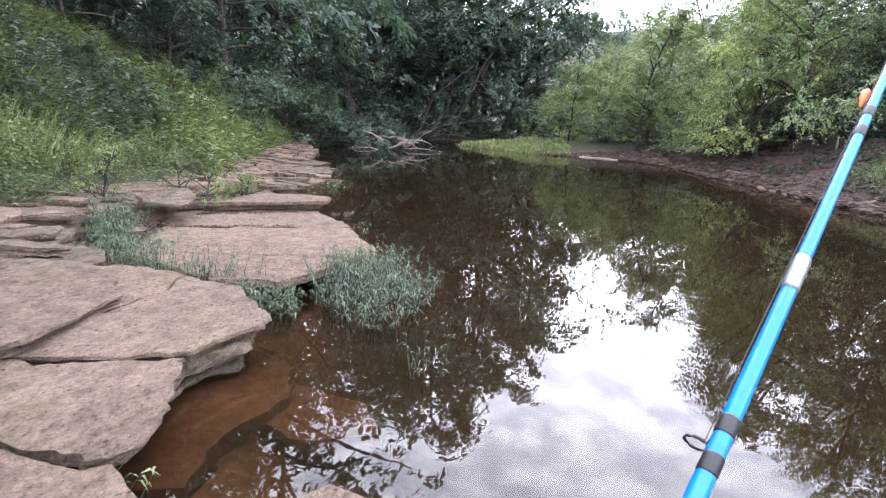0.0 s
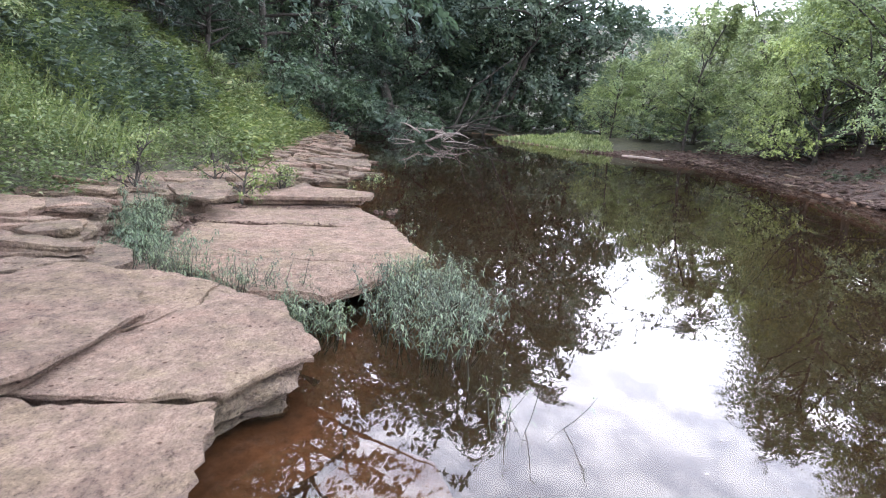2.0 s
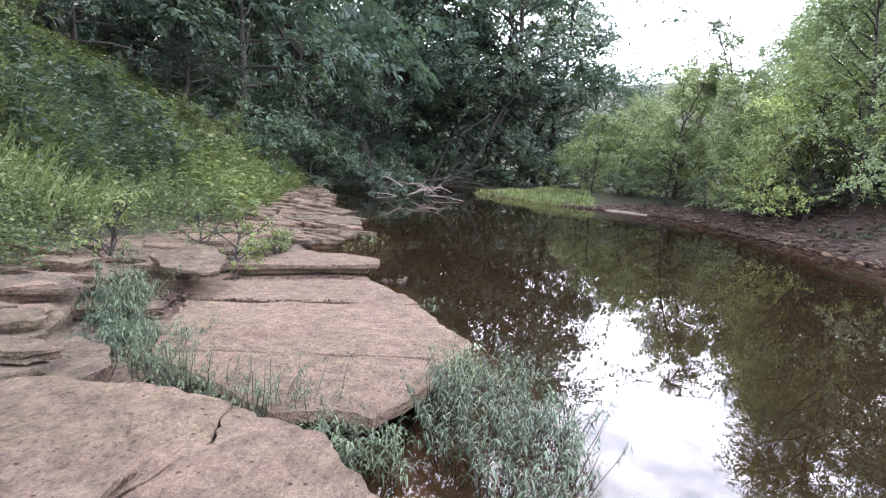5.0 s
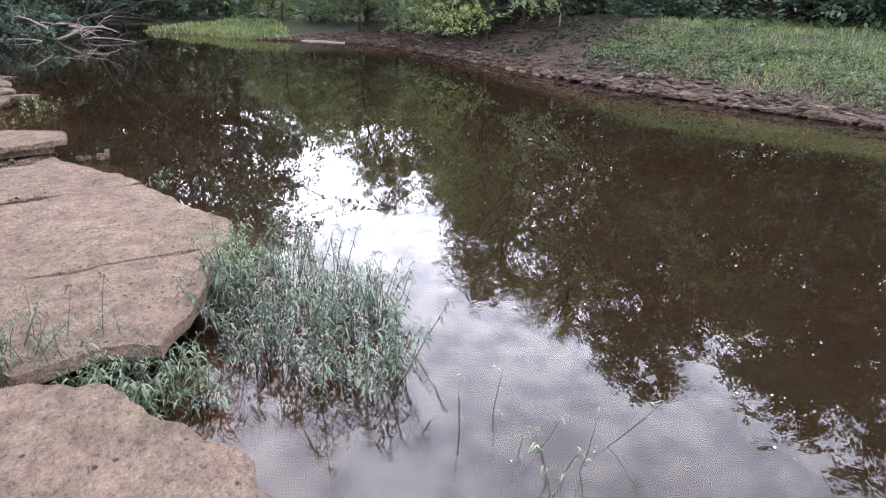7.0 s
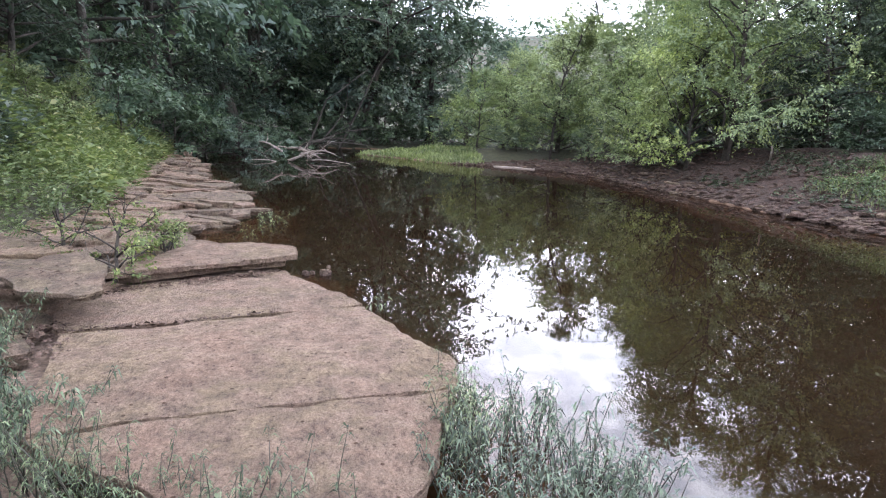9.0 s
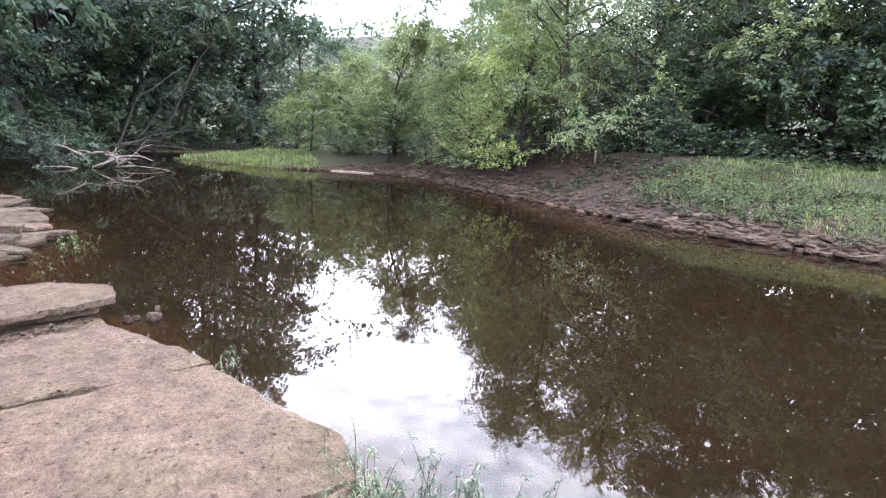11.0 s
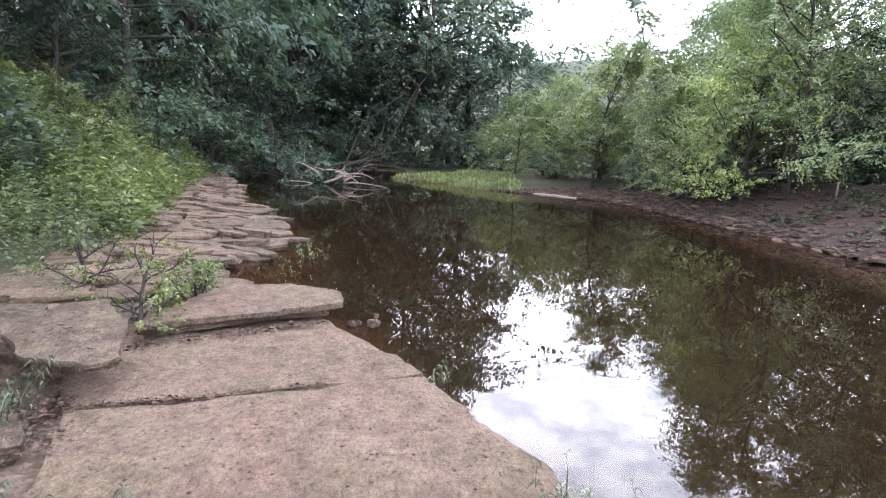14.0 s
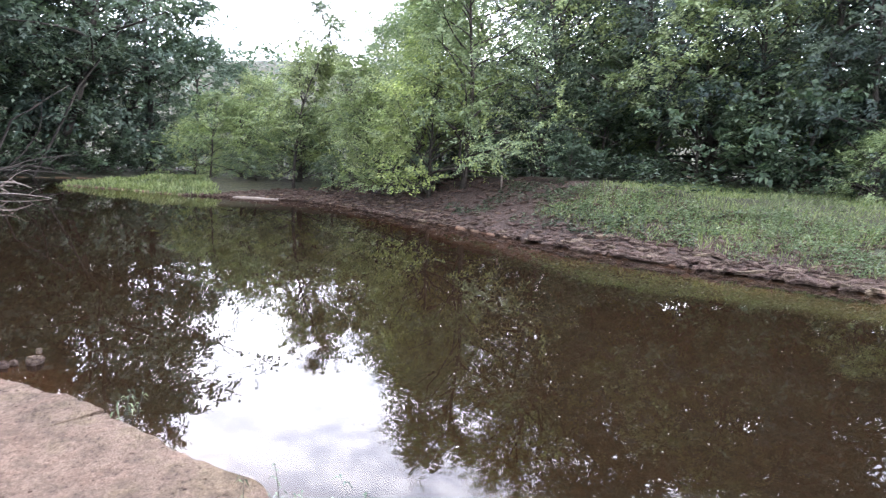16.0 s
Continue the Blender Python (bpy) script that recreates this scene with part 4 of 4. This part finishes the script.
def along(n, line, wide, seed):
    rng, out = random.Random(seed), []
    for k in range(n):
        i = rng.randrange(len(line) - 1)
        u = rng.random()
        (ax, ay), (bx, by) = line[i], line[i + 1]
        out.append((ax + (bx - ax) * u + rng.gauss(0, wide), ay + (by - ay) * u + rng.gauss(0, wide)))
    return out


reed_clump("dense grey-green reeds standing in the creek", in_ellipse(230, -0.32, 4.9, 0.46, 0.85, 51, 0.15), 0.45, 52, 20, 0.06)
reed_clump("sparse grey-green reeds in the dark gap between slabs", in_ellipse(70, -1.1, 4.35, 0.28, 0.16, 53), 0.26, 54, 18, 0.062)
reed_clump("thin line of reeds along the crack between slabs", along(170, [(-2.75, 5.2), (-2.3, 4.88), (-1.9, 4.6), (-1.5, 4.45)], 0.07, 55), 0.46, 56, 17, 0.047)
reed_clump("leafy blue-green reeds in the hollow beside the ledges", along(190, [(-4.35, 7.2), (-3.9, 6.5), (-3.5, 5.95), (-3.15, 5.6), (-2.85, 5.3)], 0.17, 57), 0.32, 58, 18, 0.075)
reed_clump("bushy grey-green reeds filling the hollow by the tilted block", in_ellipse(120, -3.82, 6.55, 0.3, 0.5, 75, 0.5), 0.5, 76, 18, 0.07)
reed_clump("few lone reed stems rising from open water", in_ellipse(9, 0.25, 3.5, 0.35, 0.3, 59), 0.3, 60, 7, 0.05)
reed_clump("small tuft at the foot of the front slab", in_ellipse(7, -0.72, 1.72, 0.05, 0.05, 61), 0.16, 62, 7, 0.07, BLADE)
reed_clump("short fringe of reeds at the slab edge", along(70, [(-0.75, 5.0), (-0.62, 5.6), (-0.55, 6.2)], 0.06, 63), 0.34, 64, 18, 0.06)

reed_clump("tiny plants along the broken shelf edge", along(30, [(-2.9, 11.6), (-2.75, 13.0), (-3.0, 14.2)], 0.12, 65), 0.14, 66, 7, 0.07, BLADE)
reed_clump("tiny dark plants on the slab corner at the water", along(9, [(-1.2, 7.75), (-1.05, 8.0)], 0.05, 67), 0.2, 68, 6, 0.07)
reed_clump("lone dry reed sprigs on the slab edge", along(10, [(-1.55, 4.55), (-1.35, 4.65), (-1.1, 4.75)], 0.05, 69), 0.5, 70, 16, 0.05)

# ---- saplings on the shelf ----
for sx, sy, hh, sd in [(-3.62, 8.5, 0.95, 71), (-3.45, 9.6, 0.65, 72), (-4.4, 9.3, 1.0, 73), (-4.75, 7.75, 1.1, 74)]:
    s = tree("thin-stemmed yellow-green sapling growing from a rock crack", sd, hh, 0.58, 0.25, 11, 100, 0.042, LEAF_WEED, trunk_r=0.012, category="sapling", spray=0.16, per=10, open_up=1.2)
    s.location = (sx, sy, float(height(sx, sy)) + 0.05)


# ---- litter in the joints of the shelf ----
LITTER = soil_material("leaf_litter", (0.03, 0.018, 0.013), (0.11, 0.068, 0.05), (0.26, 0.18, 0.14), 30.0)


def litter(label, line, wide, count, z, seed):
    """Chips of stone and dead leaf lying along a joint."""
    nr = np.random.default_rng(seed)
    P = np.array(along(count, line, wide, seed))[:, :2]
    P = np.c_[P, z + nr.uniform(0.0, 0.012, count)]
    az = nr.uniform(0, 6.28, count)
    D = np.stack([np.cos(az), np.sin(az), nr.uniform(-0.2, 0.3, count)], -1)
    L = nr.uniform(0.015, 0.055, count)
    return stuff("leaf_litter", leaf_quads(P, D, np.array([0, 0, 1.0]) + nr.normal(0, 0.35, (count, 3)), L, L * nr.uniform(0.4, 0.8, count), 0.1), LITTER, label, "leaf litter")


litter("brown leaf litter and grit below the raised slab", [(-3.55, 8.18), (-3.05, 8.58), (-2.6, 8.86), (-2.2, 9.12)], 0.05, 420, 0.115, 95)
litter("brown leaf litter in the hollow under the tilted block", [(-4.0, 6.75), (-3.7, 7.0), (-3.5, 7.0), (-3.45, 6.7), (-3.3, 6.4)], 0.09, 420, 0.165, 96)
litter("dead leaves lying on the tilted block", [(-3.9, 7.9), (-3.7, 7.6), (-3.5, 7.3)], 0.12, 40, 0.462, 98)
litter("grit and chips along the thin crack", [(-3.35, 7.0), (-2.75, 7.185), (-1.9, 7.54)], 0.025, 160, 0.15, 97)

# ---- driftwood ----
def driftwood(label, x, y, z, reach, count, seed, turn, pale):
    rng = random.Random(seed)
    base = new("fallen_branches")
    for k in range(count):
        way = (rng.uniform(0.4, 1) * rng.choice((-1, 1, 1)), rng.uniform(-0.5, 0.3), rng.uniform(0.05, 1.0))
        limb = curve_points((rng.uniform(-0.8, 0.8), rng.uniform(-0.6, 0.6), rng.uniform(-0.1, 0.5)), way, reach * rng.uniform(0.4, 1), 7, rng, 0.2, -0.1)
        r = rng.uniform(0.025, 0.075)
        parts = [tube(limb, [r * (1 - 0.11 * j) for j in range(8)], 6)]
        for j in (2, 4, 5):
            twig = curve_points(limb[j], (rng.uniform(-1, 1), rng.uniform(-1, 1), rng.uniform(-0.4, 0.8)), reach * 0.25, 4, rng, 0.25)
            parts.append(tube(twig, [r * 0.4, r * 0.3, r * 0.2, r * 0.12, 0.004], 4))
        V, F = joined(parts)
        under("branch", mesh_of("branch", V, F, pale, True), base)
    base.matrix_basis = pose(x, y, z, 0, 0, turn)
    return tagged(base, label, "driftwood")


driftwood("pale bare fallen branches tangled at the waterline", -4.6, 31.5, 0.1, 2.3, 11, 81, 5, BARK_PALE)
driftwood("grey fallen limbs heaped below the far wood", -4.8, 44, 0.3, 5.5, 9, 82, 20, BARK)
driftwood("thin pale fallen branches beside the bushes", -7.5, 32.5, 0.2, 3.0, 7, 83, -20, BARK)



def bare_limb(label, pts, r0, r1, pale, seed):
    rng = random.Random(seed)
    pts = [Vector(p) for p in pts]
    fine = []
    for a, q in zip(pts, pts[1:]):
        fine += [a.lerp(q, k / 3) + Vector((rng.gauss(0, 0.04), rng.gauss(0, 0.04), rng.gauss(0, 0.04))) for k in range(3)]
    fine.append(pts[-1])
    n = len(fine) - 1
    parts = [tube(fine, [r0 + (r1 - r0) * k / n for k in range(n + 1)], 8)]
    for k in range(2, n, 2):
        way = fine[k] - fine[k - 1]
        tw = curve_points(fine[k], (way.x + rng.uniform(-0.6, 0.6), way.y + rng.uniform(-0.4, 0.4), way.z + rng.uniform(0.1, 0.7)), 9 * r0 + 0.4, 4, rng, 0.2)
        parts.append(tube(tw, [r0 * 0.4, r0 * 0.3, r0 * 0.2, r0 * 0.1, 0.004], 5))
    V, F = joined(parts)
    return tagged(new("dead_trunk", mesh_of("dead_trunk", V, F, pale, True)), label, "dead trunk")


bare_limb("thin dark leaning trunk rising in front of the wood", [(-3.4, 50.5, -0.3), (-0.6, 50.5, 6.0), (2.0, 50.5, 10.1), (3.6, 50.8, 13.0)], 0.09, 0.03, BARK, 84)
bare_limb("dark leaning trunk with broken limbs beside the water", [(-5.6, 46.0, -0.6), (-4.0, 46.2, 3.4), (-1.2, 46.4, 5.6)], 0.08, 0.03, BARK, 85)
bare_limb("thin pale dead limb arching over the mud bank", [(14.4, 22.4, 1.2), (13.6, 21.7, 2.6), (13.3, 20.9, 3.2), (13.9, 19.7, 3.4), (14.9, 18.5, 2.9)], 0.026, 0.01, BARK, 86)

# ---- stones along the far bank ----
ground_ob = bpy.data.objects["ground"]


RUBBLE = rock_material("reddish_rubble", (0.2, 0.145, 0.12), (0.1, 0.068, 0.056), (0.05, 0.034, 0.028))


def stone_mesh(seed):
    rng = random.Random(seed)
    n, V = 7, []
    for lay, (z, k) in enumerate(((-0.5, 0.9), (0.25, 1.0), (0.5, 0.72))):
        for i in range(n):
            a = 2 * math.pi * i / n + rng.uniform(-0.15, 0.15)
            r = k * rng.uniform(0.8, 1.15) * 0.5
            V.append((r * math.cos(a), r * math.sin(a) * 0.8, z * 0.5 + rng.uniform(-0.06, 0.06)))
    F = [(l * n + i, l * n + (i + 1) % n, (l + 1) * n + (i + 1) % n, (l + 1) * n + i) for l in range(2) for i in range(n)]
    F += [tuple(range(n))[::-1], tuple(2 * n + i for i in range(n))]
    return mesh_of("stone", V, F, ROCK_GREY if seed % 3 == 0 else RUBBLE)


stones = [stone_mesh(200 + k) for k in range(8)]
RS = random.Random(77)
bank = [(10.9, 7.0), (10.5, 8.3), (10.0, 10), (9.3, 12.5), (9.05, 15), (8.9, 20), (8.6, 24.4), (8.7, 28.5), (7.6, 31.5), (5.8, 33.4), (3.0, 34.5)]
for k in range(300):
    i = min(int(RS.random() ** 1.3 * (len(bank) - 1)), len(bank) - 2)
    u = RS.random()
    x, y = bank[i][0] + (bank[i + 1][0] - bank[i][0]) * u, bank[i][1] + (bank[i + 1][1] - bank[i][1]) * u
    x += abs(RS.gauss(0, 0.55)) + 0.0
    ob = under("stone", stones[k % 8], ground_ob)
    size = RS.uniform(0.12, 0.42)
    ob.matrix_basis = Matrix.Translation((x, y, float(height(x, y)) + 0.02)) @ pose(0, 0, 0, RS.uniform(-12, 12), RS.uniform(-14, 4), RS.uniform(0, 360)) @ Matrix.Diagonal((size * 1.3, size, size * 0.42, 1))
bits = []
for k in range(4600):
    i = min(int(RS.random() * (len(bank) - 1)), len(bank) - 2)
    u = RS.random()
    x, y = bank[i][0] + (bank[i + 1][0] - bank[i][0]) * u + RS.random() ** 2.6 * 4.2 - 0.12, bank[i][1] + (bank[i + 1][1] - bank[i][1]) * u
    size = 0.05 + 0.28 * RS.random() ** 2.0
    m = Matrix.Translation((x, y, float(height(x, y)) + 0.01)) @ pose(0, 0, 0, RS.uniform(-15, 15), RS.uniform(-20, 5), RS.uniform(0, 360)) @ Matrix.Diagonal((size * 1.4, size, size * 0.5, 1))
    src = stones[k % 8]
    bits.append(([m @ v.co for v in src.vertices], [tuple(p.vertices) for p in src.polygons]))
V, F = joined(bits)
tagged(new("rubble", mesh_of("rubble", V, F, RUBBLE)), "reddish-brown broken rubble strewn over the mud bank", "rubble", kind="stuff")
sand = slab_mesh("sandbar", [(5.2, 33.5), (5.9, 33.0), (6.6, 32.3), (7.0, 31.9), (7.1, 32.2), (6.5, 32.9), (5.5, 33.7)], plane(0.05, 6, 32.5), 0.1, 91, grid=0.5, mat=SAND)
tagged(new("sandbar", sand), "pale wet sand strip at the far waterline", "sand", kind="structure")

# ---- floating bits ----
nr = np.random.default_rng(93)
fx, fy = nr.uniform(-3, 9, 950), 2.5 + 30 * nr.random(950) ** 1.2
ok = creek_distance(fx, fy) < -0.4
P = np.stack([fx[ok], fy[ok], np.full(ok.sum(), 0.004)], -1)
az = nr.uniform(0, 6.28, len(P))
D = np.stack([np.cos(az), np.sin(az), 0 * az], -1)
L = nr.uniform(0.006, 0.018, len(P)) * (1 + 0.09 * P[:, 1])
FLECK = plain("dry_fleck", (0.36, 0.33, 0.27), 0.8)
stuff("floating_flecks", leaf_quads(P, D, np.tile([0, 0, 1.0], (len(P), 1)), L, L * 0.6, 0.0), FLECK, "pale leaf flecks and foam floating on the creek", "flecks")


# ---- fishing rod ----
def fishing_rod(butt, tip):
    BLUE, STEEL, BLACK = plain("blue_lacquer", (0.008, 0.17, 0.56), 0.22, 0.0, 0.06), plain("worn_steel", (0.24, 0.25, 0.26), 0.4, 0.6), plain("black_thread", (0.012, 0.012, 0.014), 0.45)
    ORANGE = plain("orange_plastic", (0.75, 0.13, 0.02), 0.35)
    a, b = Vector(butt), Vector(tip)
    far, way = (b - a).length, (b - a).normalized()
    side = way.cross(Vector((0, 0, 1))).normalized()
    down = way.cross(side)
    if down.z > 0:
        down = -down
    down = (down * 0.45 - side * 0.9).normalized()
    side = way.cross(down)
    base = new("fishing_rod")
    base.location = a

    def at(u):
        return way * far * u

    def thick(u):
        return 0.019 * (1 - u) + 0.0065

    def sleeve(name, u0, u1, mat, extra, label):
        V, F = tube([at(u0), at(u0 + 0.1 * (u1 - u0)), at(u1 - 0.1 * (u1 - u0)), at(u1)], [thick(u0) + extra * 0.4, thick(u0) + extra, thick(u1) + extra, thick(u1) + extra * 0.4], 14)
        return under(name, mesh_of(name, V, F, mat, True), base, label)

    V, F = tube([at(k / 12) for k in range(13)], [thick(k / 12) for k in range(13)], 14)
    under("blank", mesh_of("blank", V, F, BLUE, True), base, "glossy bright blue tapering blank")
    sleeve("ferrule", 0.588, 0.615, STEEL, 0.0022, "scuffed silver ferrule")
    for u, r in ((0.479, 0.021), (0.753, 0.015), (0.86, 0.011), (0.95, 0.008)):
        sleeve("thread_wrap", u - 0.017, u - 0.006, BLACK, 0.0012, "black thread wrap")
        sleeve("thread_wrap", u + 0.006, u + 0.017, BLACK, 0.0012, "black thread wrap")
        c = at(u) + down * (thick(u) + r + 0.006)
        ring = [c + (side * math.cos(w) + down * math.sin(w)) * r for w in [2 * math.pi * k / 16 for k in range(17)]]
        foot = [at(u - 0.012) + down * thick(u), c - down * r]
        foot2 = [at(u + 0.012) + down * thick(u), c - down * r]
        V, F = joined([tube(ring, [0.003] * 17, 6), tube(foot, [0.002, 0.002], 5), tube(foot2, [0.002, 0.002], 5)])
        under("line_guide", mesh_of("line_guide", V, F, BLACK, True), base, "black ring line guide")
    V, F = tube([at(0.479) + down * 0.03, at(0.753) + down * 0.02, at(0.86) + down * 0.015], [0.0012] * 3, 4)
    under("line", mesh_of("line", V, F, BLACK), base, "dark fishing line along the blank")
    o = at(0.8) + down * 0.03
    V, F = tube([o, o - way * 0.015, o - way * 0.03, o - way * 0.055, o - way * 0.075], [0.003, 0.011, 0.012, 0.006, 0.002], 10)
    under("float", mesh_of("float", V, F, ORANGE, True), base, "orange float hooked near the tip")
    return tagged(base, "glossy blue fishing rod with black ring guides", "fishing rod")


fishing_rod((0.327, -0.417, 0.19), (1.948, 1.615, 2.153))


# ---- pale stake on the far bank ----
V, F = tube([(0, 0, -0.1), (0.01, 0, 0.22), (0.02, 0.01, 0.46)], [0.034, 0.032, 0.026], 8)
stake = new("stake", mesh_of("stake", V, F, BARK_PALE, True))
stake.location = (12.2, 21.6, float(height(12.2, 21.6)))
tagged(stake, "short pale broken stake standing on the mud", "stake")


# ---- pale stones in the water off the raised slab ----
SP = random.Random(111)
for k in range(5):
    x, y = SP.uniform(-1.95, -1.6), SP.uniform(9.35, 9.95)
    size = SP.uniform(0.06, 0.13)
    stone = new("stone", stones[(3 * k) % 8])
    stone.matrix_basis = Matrix.Translation((x, y, 0.01 - 0.05 * size)) @ pose(0, 0, 0, SP.uniform(-8, 8), SP.uniform(-8, 8), SP.uniform(0, 360)) @ Matrix.Diagonal((size * 1.3, size, size * 1.6, 1))
    tagged(stone, "small worn sandstone chunk standing in the shallows", "stone", "stones off the raised slab")
